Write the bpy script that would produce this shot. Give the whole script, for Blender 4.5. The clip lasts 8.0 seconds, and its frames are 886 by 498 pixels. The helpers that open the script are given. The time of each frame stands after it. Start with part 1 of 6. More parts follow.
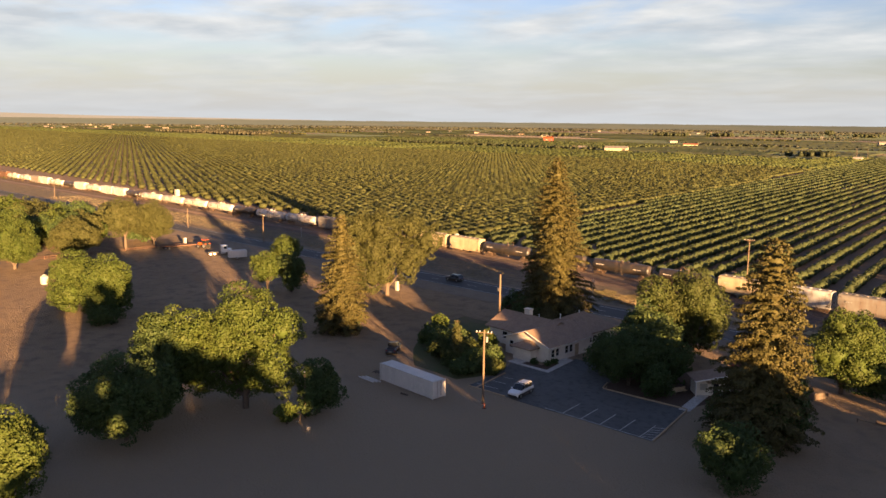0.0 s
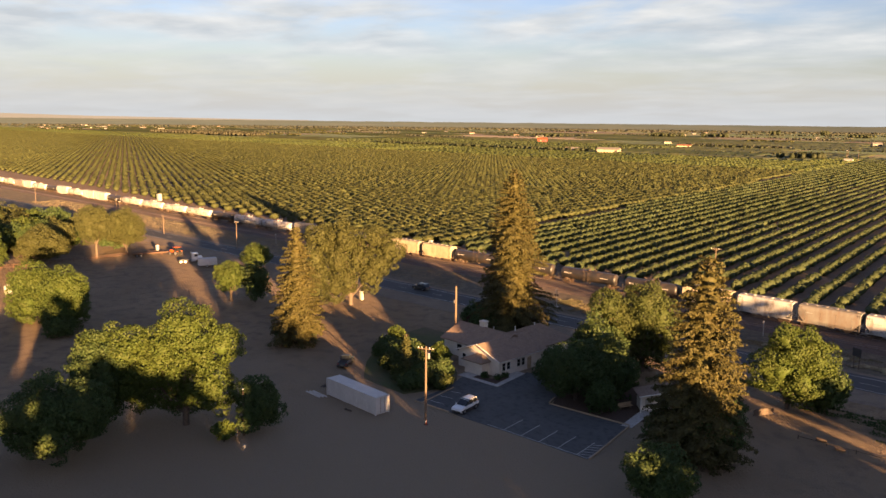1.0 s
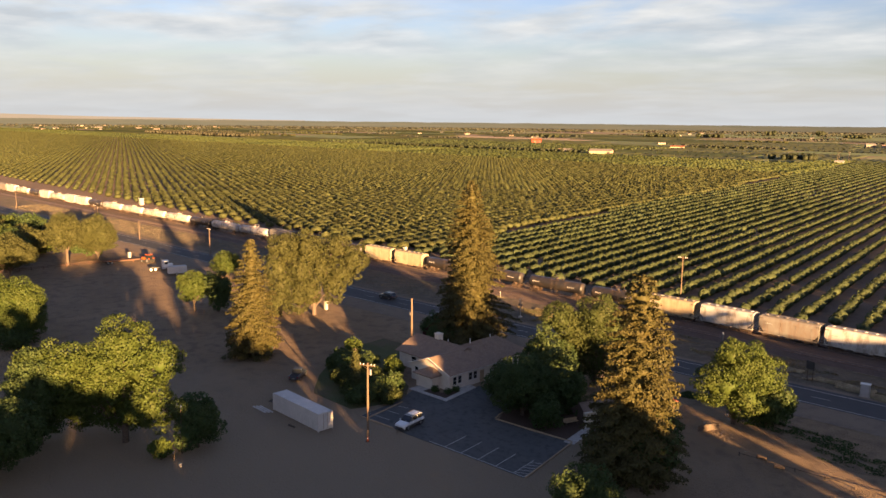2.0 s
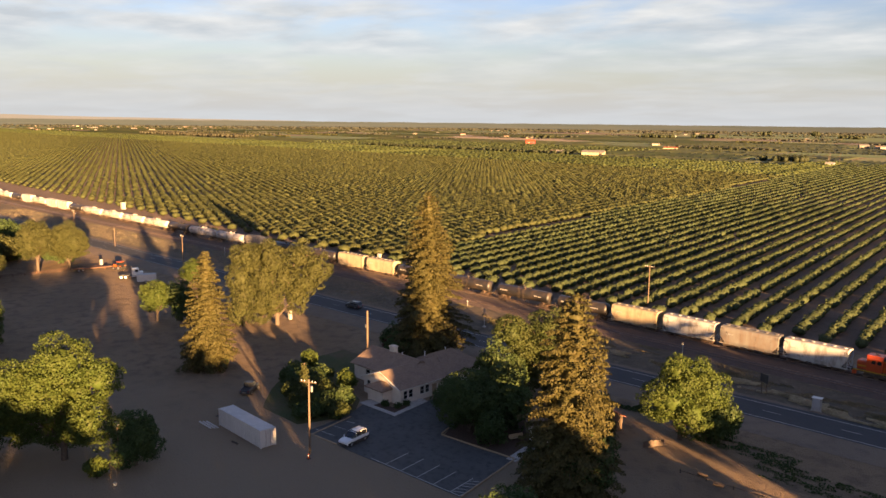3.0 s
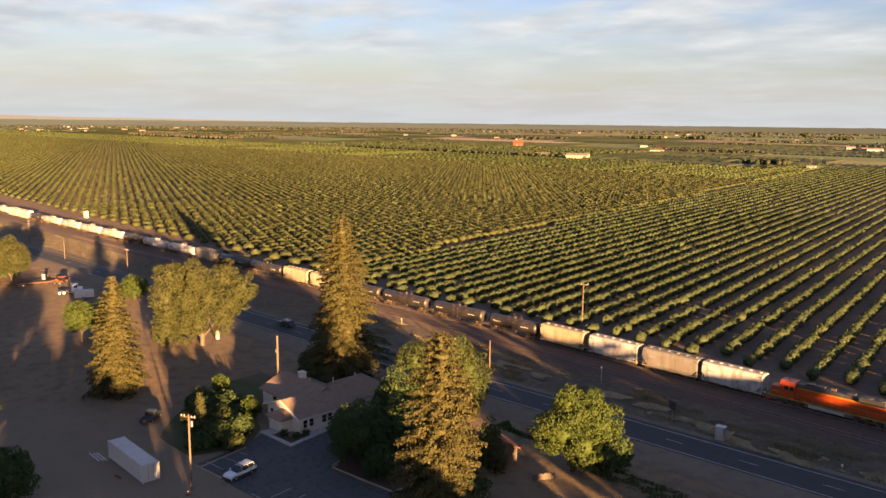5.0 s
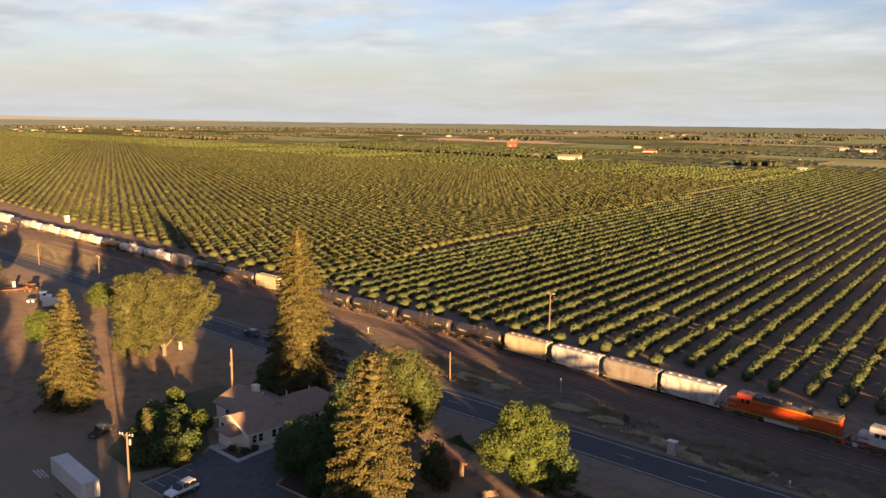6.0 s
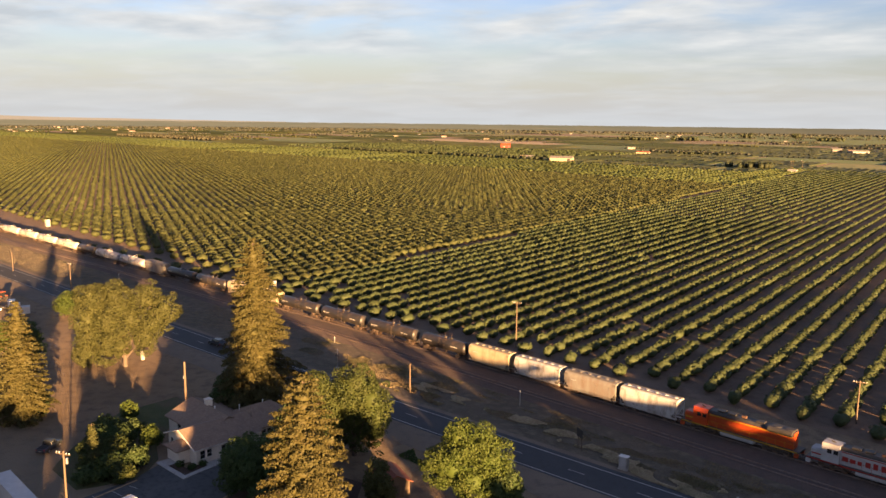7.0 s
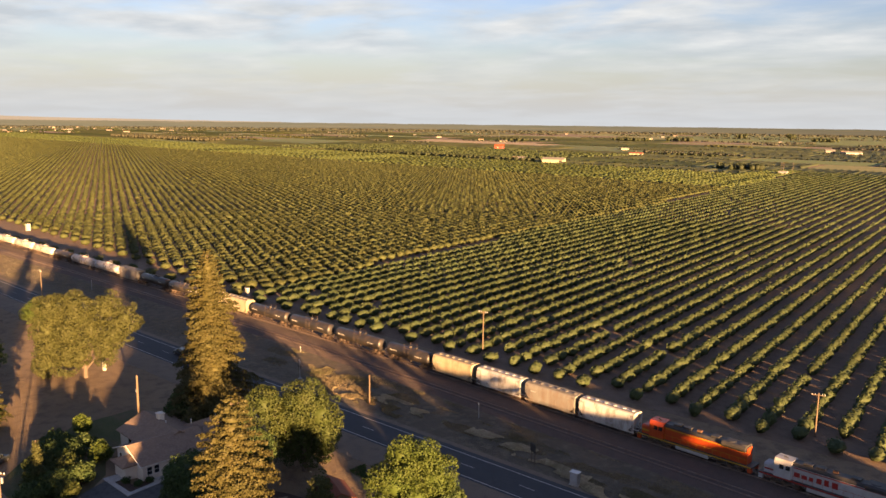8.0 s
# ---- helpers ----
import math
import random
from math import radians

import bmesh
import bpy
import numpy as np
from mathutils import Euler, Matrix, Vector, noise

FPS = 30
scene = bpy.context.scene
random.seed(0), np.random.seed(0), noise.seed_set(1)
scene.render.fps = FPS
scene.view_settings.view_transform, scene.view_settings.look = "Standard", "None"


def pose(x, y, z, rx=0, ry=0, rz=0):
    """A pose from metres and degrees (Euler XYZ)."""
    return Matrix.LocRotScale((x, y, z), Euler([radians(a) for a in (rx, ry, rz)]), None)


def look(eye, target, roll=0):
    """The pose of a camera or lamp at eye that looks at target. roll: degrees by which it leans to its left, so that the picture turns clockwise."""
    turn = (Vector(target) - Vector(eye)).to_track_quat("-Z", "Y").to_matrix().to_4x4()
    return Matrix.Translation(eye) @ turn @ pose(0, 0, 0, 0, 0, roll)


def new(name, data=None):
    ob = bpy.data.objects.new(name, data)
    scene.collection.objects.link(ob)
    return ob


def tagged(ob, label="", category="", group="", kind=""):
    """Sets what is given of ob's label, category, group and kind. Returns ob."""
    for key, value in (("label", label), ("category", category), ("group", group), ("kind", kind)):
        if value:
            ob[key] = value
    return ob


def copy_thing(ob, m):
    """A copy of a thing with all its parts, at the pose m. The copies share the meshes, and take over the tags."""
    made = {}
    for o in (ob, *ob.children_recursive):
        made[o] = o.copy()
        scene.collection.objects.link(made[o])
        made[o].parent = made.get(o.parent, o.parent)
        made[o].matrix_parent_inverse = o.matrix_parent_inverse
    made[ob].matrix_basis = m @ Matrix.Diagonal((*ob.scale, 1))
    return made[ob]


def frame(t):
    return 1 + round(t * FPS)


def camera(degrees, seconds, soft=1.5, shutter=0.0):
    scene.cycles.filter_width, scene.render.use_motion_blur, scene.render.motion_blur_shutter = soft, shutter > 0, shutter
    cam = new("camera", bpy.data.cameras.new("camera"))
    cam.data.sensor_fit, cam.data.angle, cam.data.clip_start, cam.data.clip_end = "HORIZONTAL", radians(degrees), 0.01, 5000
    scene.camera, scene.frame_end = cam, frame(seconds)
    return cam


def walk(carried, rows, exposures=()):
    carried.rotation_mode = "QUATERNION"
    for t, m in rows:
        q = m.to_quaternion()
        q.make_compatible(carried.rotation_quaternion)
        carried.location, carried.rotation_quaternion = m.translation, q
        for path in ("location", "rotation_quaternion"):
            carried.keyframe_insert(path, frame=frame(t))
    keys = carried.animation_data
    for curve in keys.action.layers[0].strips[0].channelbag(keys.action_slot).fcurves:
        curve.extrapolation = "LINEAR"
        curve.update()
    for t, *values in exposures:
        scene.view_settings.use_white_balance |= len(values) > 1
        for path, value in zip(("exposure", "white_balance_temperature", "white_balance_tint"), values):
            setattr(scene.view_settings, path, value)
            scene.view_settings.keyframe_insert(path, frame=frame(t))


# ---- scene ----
cam = camera(58.61, 8.0)
# seconds, x, y, z, yaw, pitch, roll: a drone that slides to the right and climbs
ROWS = [
    (0.0, -0.712, -1.846, 40.379, 46.351, -9.192, -0.628),
    (0.5, 1.802, 1.298, 41.517, 46.277, -9.194, -0.620),
    (1.0, 4.292, 4.450, 42.650, 46.202, -9.196, -0.614),
    (1.5, 6.760, 7.610, 43.779, 46.125, -9.198, -0.609),
    (3.0, 14.022, 17.139, 47.134, 45.885, -9.204, -0.602),
    (3.5, 16.397, 20.332, 48.243, 45.801, -9.206, -0.603),
    (4.0, 18.748, 23.532, 49.347, 45.716, -9.209, -0.605),
    (4.5, 21.076, 26.740, 50.446, 45.629, -9.211, -0.609),
    (6.0, 27.920, 36.414, 53.714, 45.357, -9.217, -0.627),
    (6.5, 30.156, 39.654, 54.794, 45.263, -9.220, -0.636),
    (7.0, 32.368, 42.903, 55.869, 45.168, -9.222, -0.647),
    (7.5, 34.556, 46.159, 56.939, 45.070, -9.224, -0.658),
    (8.0, 36.722, 49.424, 58.005, 44.971, -9.227, -0.671),
]
walk(cam, [(t, pose(x, y, z, 90 + pitch, roll, yaw)) for t, x, y, z, yaw, pitch, roll in ROWS])

# ---- world, sun ----
# x runs along the railway, y away from it over the orchard; the evening sun stands low behind the camera
SUN_AZ = math.atan2(0.345, -0.94)          # the way that the light travels, on the ground
SUN_EL = radians(5.6)
scene.view_settings.exposure = 3.13


def build_world():
    w = bpy.data.worlds.new("evening_sky")
    scene.world = w
    w.use_nodes = True
    nt = w.node_tree
    n, l = nt.nodes, nt.links
    n.clear()
    out = n.new("ShaderNodeOutputWorld")
    bg = n.new("ShaderNodeBackground")
    sky = n.new("ShaderNodeTexSky")
    sky.sky_type, sky.sun_disc = "NISHITA", False
    sky.sun_elevation = SUN_EL
    # the sky's rotation turns clockwise from +y
    sx, sy = -math.cos(SUN_AZ), -math.sin(SUN_AZ)
    sky.sun_rotation = math.atan2(sx, sy)
    sky.altitude, sky.air_density, sky.dust_density, sky.ozone_density = 60, 1.0, 1.5, 1.0
    gain = n.new("ShaderNodeVectorMath")
    gain.operation = "SCALE"
    gain.inputs["Scale"].default_value = SKY_GAIN
    tint = n.new("ShaderNodeVectorMath")
    tint.operation = "MULTIPLY"
    tint.inputs[1].default_value = SKY_TINT
    l.new(sky.outputs[0], tint.inputs[0])
    l.new(tint.outputs[0], gain.inputs[0])
    tc = n.new("ShaderNodeTexCoord")
    sep = n.new("ShaderNodeSeparateXYZ")
    l.new(tc.outputs["Generated"], sep.inputs[0])

    def math_node(op, a, b=None, clamp=False):
        m = n.new("ShaderNodeMath")
        m.operation, m.use_clamp = op, clamp
        for i, v in enumerate((a, b)):
            if v is None:
                continue
            if isinstance(v, (int, float)):
                m.inputs[i].default_value = v
            else:
                l.new(v, m.inputs[i])
        return m.outputs[0]

    # a flat sheet of high cloud: the direction meets a plane overhead
    high = math_node("MAXIMUM", sep.outputs[2], 0.0)
    den = math_node("ADD", high, 0.1)
    u = math_node("DIVIDE", sep.outputs[0], den)
    v = math_node("DIVIDE", sep.outputs[1], den)
    flat = n.new("ShaderNodeCombineXYZ")
    l.new(u, flat.inputs[0]), l.new(v, flat.inputs[1])
    turn = n.new("ShaderNodeMapping")
    turn.inputs["Rotation"].default_value = (0, 0, radians(-40))
    turn.inputs["Scale"].default_value = (0.42, 0.5, 1)
    turn.inputs["Location"].default_value = CLOUD_SHIFT
    l.new(flat.outputs[0], turn.inputs[0])
    big = n.new("ShaderNodeTexNoise")
    big.inputs["Scale"].default_value, big.inputs["Detail"].default_value = 1.9, 9
    big.inputs["Roughness"].default_value, big.inputs["Distortion"].default_value = 0.56, 0.35
    l.new(turn.outputs[0], big.inputs["Vector"])
    ramp = n.new("ShaderNodeMapRange")
    ramp.interpolation_type = "SMOOTHSTEP"
    ramp.inputs["From Min"].default_value, ramp.inputs["From Max"].default_value = 0.34, 0.6
    l.new(big.outputs["Fac"], ramp.inputs["Value"])
    # haze thickens to the horizon
    haze = n.new("ShaderNodeMapRange")
    haze.interpolation_type = "SMOOTHSTEP"
    haze.inputs["From Min"].default_value, haze.inputs["From Max"].default_value = 0.12, -0.02
    haze.inputs["To Min"].default_value, haze.inputs["To Max"].default_value = 0.0, 0.9
    l.new(sep.outputs[2], haze.inputs["Value"])
    mix1 = n.new("ShaderNodeMix")
    mix1.data_type = "RGBA"
    clear = n.new("ShaderNodeMapRange")       # the sheet of cloud thins out to clear sky overhead
    clear.interpolation_type = "SMOOTHSTEP"
    clear.inputs["From Min"].default_value, clear.inputs["From Max"].default_value = 0.24, 0.5
    clear.inputs["To Min"].default_value, clear.inputs["To Max"].default_value = 1.0, 0.1
    l.new(sep.outputs[2], clear.inputs["Value"])
    band = n.new("ShaderNodeMapRange")        # and lets more of the blue through low down
    band.interpolation_type = "SMOOTHSTEP"
    band.inputs["From Min"].default_value, band.inputs["From Max"].default_value = 0.055, 0.115
    band.inputs["To Min"].default_value, band.inputs["To Max"].default_value = 0.45, 1.0
    l.new(sep.outputs[2], band.inputs["Value"])
    sheet = math_node("MULTIPLY", ramp.outputs[0], clear.outputs[0])
    l.new(math_node("MULTIPLY", sheet, band.outputs[0]), mix1.inputs[0])
    l.new(gain.outputs[0], mix1.inputs[6])
    fine = n.new("ShaderNodeTexNoise")
    fine.inputs["Scale"].default_value, fine.inputs["Detail"].default_value = 5.0, 7
    l.new(turn.outputs[0], fine.inputs["Vector"])
    body = n.new("ShaderNodeMix")
    body.data_type = "RGBA"
    body.inputs[6].default_value, body.inputs[7].default_value = CLOUD_GREY, CLOUD
    edge = n.new("ShaderNodeMapRange")
    edge.inputs["From Min"].default_value, edge.inputs["From Max"].default_value = 0.35, 0.68
    l.new(fine.outputs["Fac"], edge.inputs["Value"])
    l.new(edge.outputs[0], body.inputs[0])
    l.new(body.outputs[2], mix1.inputs[7])
    mix2 = n.new("ShaderNodeMix")
    mix2.data_type = "RGBA"
    l.new(haze.outputs[0], mix2.inputs[0])
    l.new(mix1.outputs[2], mix2.inputs[6])
    mix2.inputs[7].default_value = HAZE
    l.new(mix2.outputs[2], bg.inputs[0])
    bg.inputs[1].default_value = SKY_STRENGTH
    l.new(bg.outputs[0], out.inputs[0])


SKY_GAIN, SKY_STRENGTH = 0.43, 0.055
CLOUD_SHIFT = (0.3, 0.1, 0)
CLOUD, CLOUD_GREY, HAZE = (1.82, 1.82, 1.80, 1), (1.23, 1.32, 1.41, 1), (1.48, 1.52, 1.575, 1)
SKY_TINT = (0.95, 0.98, 1.54)
build_world()

sun_data = bpy.data.lights.new("sun", "SUN")
sun_data.energy, sun_data.angle, sun_data.color = 5.0, radians(0.55), (1.0, 0.56, 0.235)
sun = new("sun", sun_data)
to_light = Vector((math.cos(SUN_AZ) * math.cos(SUN_EL), math.sin(SUN_AZ) * math.cos(SUN_EL), -math.sin(SUN_EL)))
sun.matrix_world = look(-to_light * 400 + Vector((0, 0, 60)), Vector((0, 0, 60)))

# ---- materials ----
def material(name, colour, rough=0.8, metal=0.0, second=None, scale=1.0, amount=0.5, third=None, scale2=0.1, bump=0.0, bump_scale=None,
             translucent=0.0, island=0.0, object_random=0.0, specular=0.3, stretch=(1, 1, 1), relief=0.0):
    """A principled surface whose colour wanders between two or three tones at two scales."""
    m = bpy.data.materials.new(name)
    m.use_nodes = True
    nt = m.node_tree
    n, l = nt.nodes, nt.links
    b = n["Principled BSDF"]
    b.inputs["Roughness"].default_value, b.inputs["Metallic"].default_value = rough, metal
    b.inputs["Specular IOR Level"].default_value = specular
    geo = n.new("ShaderNodeNewGeometry")
    tc = n.new("ShaderNodeTexCoord")
    mp = n.new("ShaderNodeMapping")
    mp.inputs["Scale"].default_value = stretch
    l.new(tc.outputs["Object"], mp.inputs[0])
    colour_out = None
    base = n.new("ShaderNodeRGB")
    base.outputs[0].default_value = (*colour, 1)
    colour_out = base.outputs[0]

    def blend(fac, other):
        mix = n.new("ShaderNodeMix")
        mix.data_type = "RGBA"
        l.new(fac, mix.inputs[0])
        l.new(colour_out, mix.inputs[6])
        mix.inputs[7].default_value = (*other, 1)
        return mix.outputs[2]

    def speckle(s, lo, hi, detail=5):
        t = n.new("ShaderNodeTexNoise")
        t.inputs["Scale"].default_value, t.inputs["Detail"].default_value = s, detail
        t.inputs["Roughness"].default_value = 0.62
        l.new(mp.outputs[0], t.inputs["Vector"])
        r = n.new("ShaderNodeMapRange")
        r.interpolation_type = "SMOOTHSTEP"
        r.inputs["From Min"].default_value, r.inputs["From Max"].default_value = lo, hi
        l.new(t.outputs["Fac"], r.inputs["Value"])
        return r.outputs[0], t.outputs["Fac"]

    if second:
        fac, _ = speckle(scale, 0.5 - 0.35 * amount, 0.5 + 0.35 * amount)
        colour_out = blend(fac, second)
    if third:
        fac, _ = speckle(scale2, 0.45, 0.68)
        colour_out = blend(fac, third)
    if island or object_random:
        hsv = n.new("ShaderNodeHueSaturation")
        src = geo.outputs["Random Per Island"]
        if object_random:
            info = n.new("ShaderNodeObjectInfo")
            src = info.outputs["Random"]
        amt = island or object_random
        r = n.new("ShaderNodeMapRange")
        r.inputs["To Min"].default_value, r.inputs["To Max"].default_value = 1 - amt, 1 + amt
        l.new(src, r.inputs["Value"])
        l.new(r.outputs[0], hsv.inputs["Value"])
        r2 = n.new("ShaderNodeMapRange")
        r2.inputs["To Min"].default_value, r2.inputs["To Max"].default_value = 0.5 - 0.06 * amt, 0.5 + 0.05 * amt
        l.new(src, r2.inputs["Value"])
        l.new(r2.outputs[0], hsv.inputs["Hue"])
        l.new(colour_out, hsv.inputs["Color"])
        colour_out = hsv.outputs[0]
    l.new(colour_out, b.inputs["Base Color"])
    if bump:
        _, fac = speckle(bump_scale or scale * 4, 0, 1)
        bp = n.new("ShaderNodeBump")
        bp.inputs["Strength"].default_value, bp.inputs["Distance"].default_value = bump, relief or (0.05 if bump < 0.8 else 0.22)
        l.new(fac, bp.inputs["Height"])
        l.new(bp.outputs[0], b.inputs["Normal"])
    if translucent:
        tr = n.new("ShaderNodeBsdfTranslucent")
        l.new(colour_out, tr.inputs[0])
        ms = n.new("ShaderNodeMixShader")
        ms.inputs[0].default_value = translucent
        l.new(b.outputs[0], ms.inputs[1]), l.new(tr.outputs[0], ms.inputs[2])
        l.new(ms.outputs[0], n["Material Output"].inputs[0])
    return m


M = {}


def leafy(name, colour, second, translucent=0.36, island=0.16):
    M[name] = material(name, colour, 0.65, second=second, scale=0.35, amount=0.8, translucent=translucent, island=island, specular=0.2)


leafy("leaf_green", (0.045, 0.071, 0.0145), (0.061, 0.081, 0.018))
# leaf_dark, leaf_mid: cooler, darker greens with some of the plants' shade in them
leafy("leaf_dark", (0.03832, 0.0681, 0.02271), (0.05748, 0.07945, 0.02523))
leafy("leaf_mid", (0.04043, 0.05772, 0.0159), (0.05292, 0.06396, 0.01828))
leafy("leaf_olive", (0.064, 0.068, 0.023), (0.054, 0.061, 0.020))
leafy("leaf_conifer", (0.068, 0.060, 0.019), (0.050, 0.049, 0.016), 0.28, 0.14)
leafy("leaf_orchard", (0.053, 0.072, 0.030), (0.062, 0.078, 0.033))
leafy("leaf_orchard_old", (0.060, 0.071, 0.026), (0.069, 0.076, 0.028))
leafy("leaf_orchard_far", (0.078, 0.098, 0.032), (0.070, 0.090, 0.030))
leafy("leaf_crop", (0.105, 0.128, 0.045), (0.125, 0.132, 0.054))
# leaf_shrub: brighter green that holds part of the sunlight on the shrubs
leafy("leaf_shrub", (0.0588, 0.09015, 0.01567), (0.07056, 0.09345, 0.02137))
M["bark"] = material("bark", (0.062, 0.047, 0.036), 0.9, second=(0.10, 0.078, 0.06), scale=3, bump=0.4)
M["soil"] = material("soil", (0.184, 0.130, 0.079), 0.95, second=(0.236, 0.170, 0.106), scale=0.05, amount=0.7, third=(0.136, 0.098, 0.064), scale2=0.35, bump=1.0, bump_scale=2.6, relief=0.7)


def worn_yard(m, centre, radius, colour):
    """Gravel worn into the soil of the yard, thinning out unevenly towards its edge."""
    n, l = m.node_tree.nodes, m.node_tree.links
    b = n["Principled BSDF"]
    tc = n.new("ShaderNodeTexCoord")
    t = n.new("ShaderNodeTexNoise")
    t.inputs["Scale"].default_value, t.inputs["Detail"].default_value = 0.045, 6
    l.new(tc.outputs["Object"], t.inputs["Vector"])
    far_ = n.new("ShaderNodeVectorMath")
    far_.operation = "DISTANCE"
    l.new(tc.outputs["Object"], far_.inputs[0])
    far_.inputs[1].default_value = (*centre, 0)
    add = n.new("ShaderNodeMath")
    add.operation = "MULTIPLY_ADD"
    l.new(t.outputs["Fac"], add.inputs[0])
    add.inputs[1].default_value = radius * 1.3
    l.new(far_.outputs["Value"], add.inputs[2])
    r = n.new("ShaderNodeMapRange")
    r.interpolation_type = "SMOOTHSTEP"
    r.inputs["From Min"].default_value, r.inputs["From Max"].default_value = radius * 2.25, radius * 1.5
    l.new(add.outputs[0], r.inputs["Value"])
    mix = n.new("ShaderNodeMix")
    mix.data_type = "RGBA"
    l.new(r.outputs[0], mix.inputs[0])
    l.new(b.inputs["Base Color"].links[0].from_socket, mix.inputs[6])
    mix.inputs[7].default_value = (*colour, 1)
    l.new(mix.outputs[2], b.inputs["Base Color"])


worn_yard(M["soil"], (-64, 48), 46, (0.245, 0.190, 0.128))
M["orchard_soil"] = material("orchard_soil", (0.140, 0.095, 0.064), 0.95, second=(0.168, 0.114, 0.078), scale=0.1, amount=0.8, third=(0.115, 0.080, 0.056), scale2=0.5, bump=0.9, bump_scale=2, relief=0.3)
M["shoulder_dirt"] = material("shoulder_dirt", (0.15, 0.115, 0.082), 0.95, second=(0.18, 0.138, 0.10), scale=0.1, amount=0.8, third=(0.125, 0.098, 0.074), scale2=0.4, bump=0.8, bump_scale=4, relief=0.3)
M["lot_asphalt"] = material("lot_asphalt", (0.066, 0.068, 0.067), 0.9, second=(0.082, 0.082, 0.079), scale=0.25, amount=0.6, third=(0.045, 0.046, 0.046), scale2=1.0, bump=0.15, bump_scale=18)
M["asphalt"] = material("asphalt", (0.036, 0.039, 0.044), 0.85, second=(0.046, 0.047, 0.05), scale=0.3, amount=0.6, third=(0.035, 0.036, 0.038), scale2=1.2, bump=0.1, bump_scale=20)
M["paint_line"] = material("paint_line", (0.434, 0.42, 0.385), 0.7, second=(0.28, 0.266, 0.245), scale=1.5)
M["ballast"] = material("ballast", (0.100, 0.067, 0.053), 0.95, second=(0.072, 0.052, 0.044), scale=0.6, third=(0.115, 0.09, 0.076), scale2=5, bump=0.9, bump_scale=5, relief=0.3)
M["steel"] = material("steel", (0.22, 0.17, 0.14), 0.5, 0.8, second=(0.16, 0.1, 0.07), scale=2)
M["wood_pole"] = material("wood_pole", (0.128, 0.094, 0.066), 0.9, second=(0.092, 0.066, 0.046), scale=1.2, stretch=(4, 4, 0.3))
M["white"] = material("white", (0.304, 0.2964, 0.2698), 0.6, second=(0.2508, 0.2394, 0.2128), scale=0.5)
M["roof"] = material("roof", (0.215, 0.15, 0.105), 0.9, second=(0.17, 0.12, 0.088), scale=0.7, third=(0.24, 0.175, 0.13), scale2=3, bump=0.2, bump_scale=6)
M["container"] = material("container", (0.468, 0.442, 0.4225), 0.7, second=(0.403, 0.3835, 0.364), scale=0.6, third=(0.5, 0.475, 0.45), scale2=1.2)
M["hopper_tan"] = material("hopper_tan", (0.33, 0.285, 0.195), 0.7, second=(0.285, 0.24, 0.16), scale=0.5, third=(0.25, 0.19, 0.125), scale2=0.9, stretch=(1, 1, 0.35))
M["hopper_white"] = material("hopper_white", (0.43, 0.43, 0.425), 0.65, second=(0.37, 0.36, 0.345), scale=0.5, third=(0.228, 0.2052, 0.1824), scale2=0.8, stretch=(1, 1, 0.35))
M["hopper_grey"] = material("hopper_grey", (0.185, 0.18, 0.165), 0.7, second=(0.1505, 0.1354, 0.1204), scale=0.6, third=(0.1505, 0.1204, 0.1003), scale2=0.9, stretch=(1, 1, 0.35))
M["tank_black"] = material("tank_black", (0.0176, 0.0176, 0.0192), 0.42, second=(0.028, 0.024, 0.0224), scale=0.7, third=(0.048, 0.036, 0.028), scale2=0.5, specular=0.4)
M["tank_white"] = material("tank_white", (0.46, 0.44, 0.40), 0.5, second=(0.39, 0.36, 0.31), scale=0.6, third=(0.2006, 0.1505, 0.1104), scale2=0.7)
M["tank_silver"] = material("tank_silver", (0.34, 0.335, 0.335), 0.5, second=(0.29, 0.28, 0.275), scale=0.7, third=(0.1655, 0.1104, 0.08527), scale2=0.5)
M["bogie"] = material("bogie", (0.04, 0.033, 0.028), 0.8, second=(0.075, 0.05, 0.035), scale=2)
M["loco_orange"] = material("loco_orange", (0.3298, 0.04522, 0.006384), 0.4, second=(0.2766, 0.0399, 0.00798), scale=0.7, specular=0.5)
M["loco_grey"] = material("loco_grey", (0.34, 0.34, 0.35), 0.5, second=(0.28, 0.27, 0.26), scale=0.7)
M["loco_black"] = material("loco_black", (0.03, 0.03, 0.032), 0.55, second=(0.05, 0.045, 0.04), scale=1)
M["loco_yellow"] = material("loco_yellow", (0.3724, 0.2234, 0.01596), 0.5, second=(0.3192, 0.1915, 0.02128), scale=1)
M["loco_red"] = material("loco_red", (0.266, 0.01862, 0.01064), 0.5, second=(0.2234, 0.02128, 0.01596), scale=1)
M["dark_glass"] = material("dark_glass", (0.015, 0.017, 0.02), 0.12, specular=0.6)
M["car_paint"] = material("car_paint", (0.5928, 0.6004, 0.608), 0.3, second=(0.5472, 0.5548, 0.5624), scale=1, specular=0.5)
M["car_dark"] = material("car_dark", (0.03, 0.04, 0.055), 0.3, second=(0.04, 0.05, 0.06), scale=1, specular=0.5)
M["rubber"] = material("rubber", (0.02, 0.02, 0.02), 0.9, second=(0.035, 0.032, 0.03), scale=5)
M["rim"] = material("rim", (0.4, 0.4, 0.42), 0.35, 0.8, second=(0.3, 0.3, 0.3), scale=4)
M["stucco"] = material("stucco", (0.578, 0.527, 0.4505), 0.85, second=(0.51, 0.459, 0.391), scale=0.8, bump=0.15, bump_scale=12)
M["trim_white"] = material("trim_white", (0.5624, 0.5472, 0.5168), 0.6, second=(0.5016, 0.4788, 0.4408), scale=1.5)
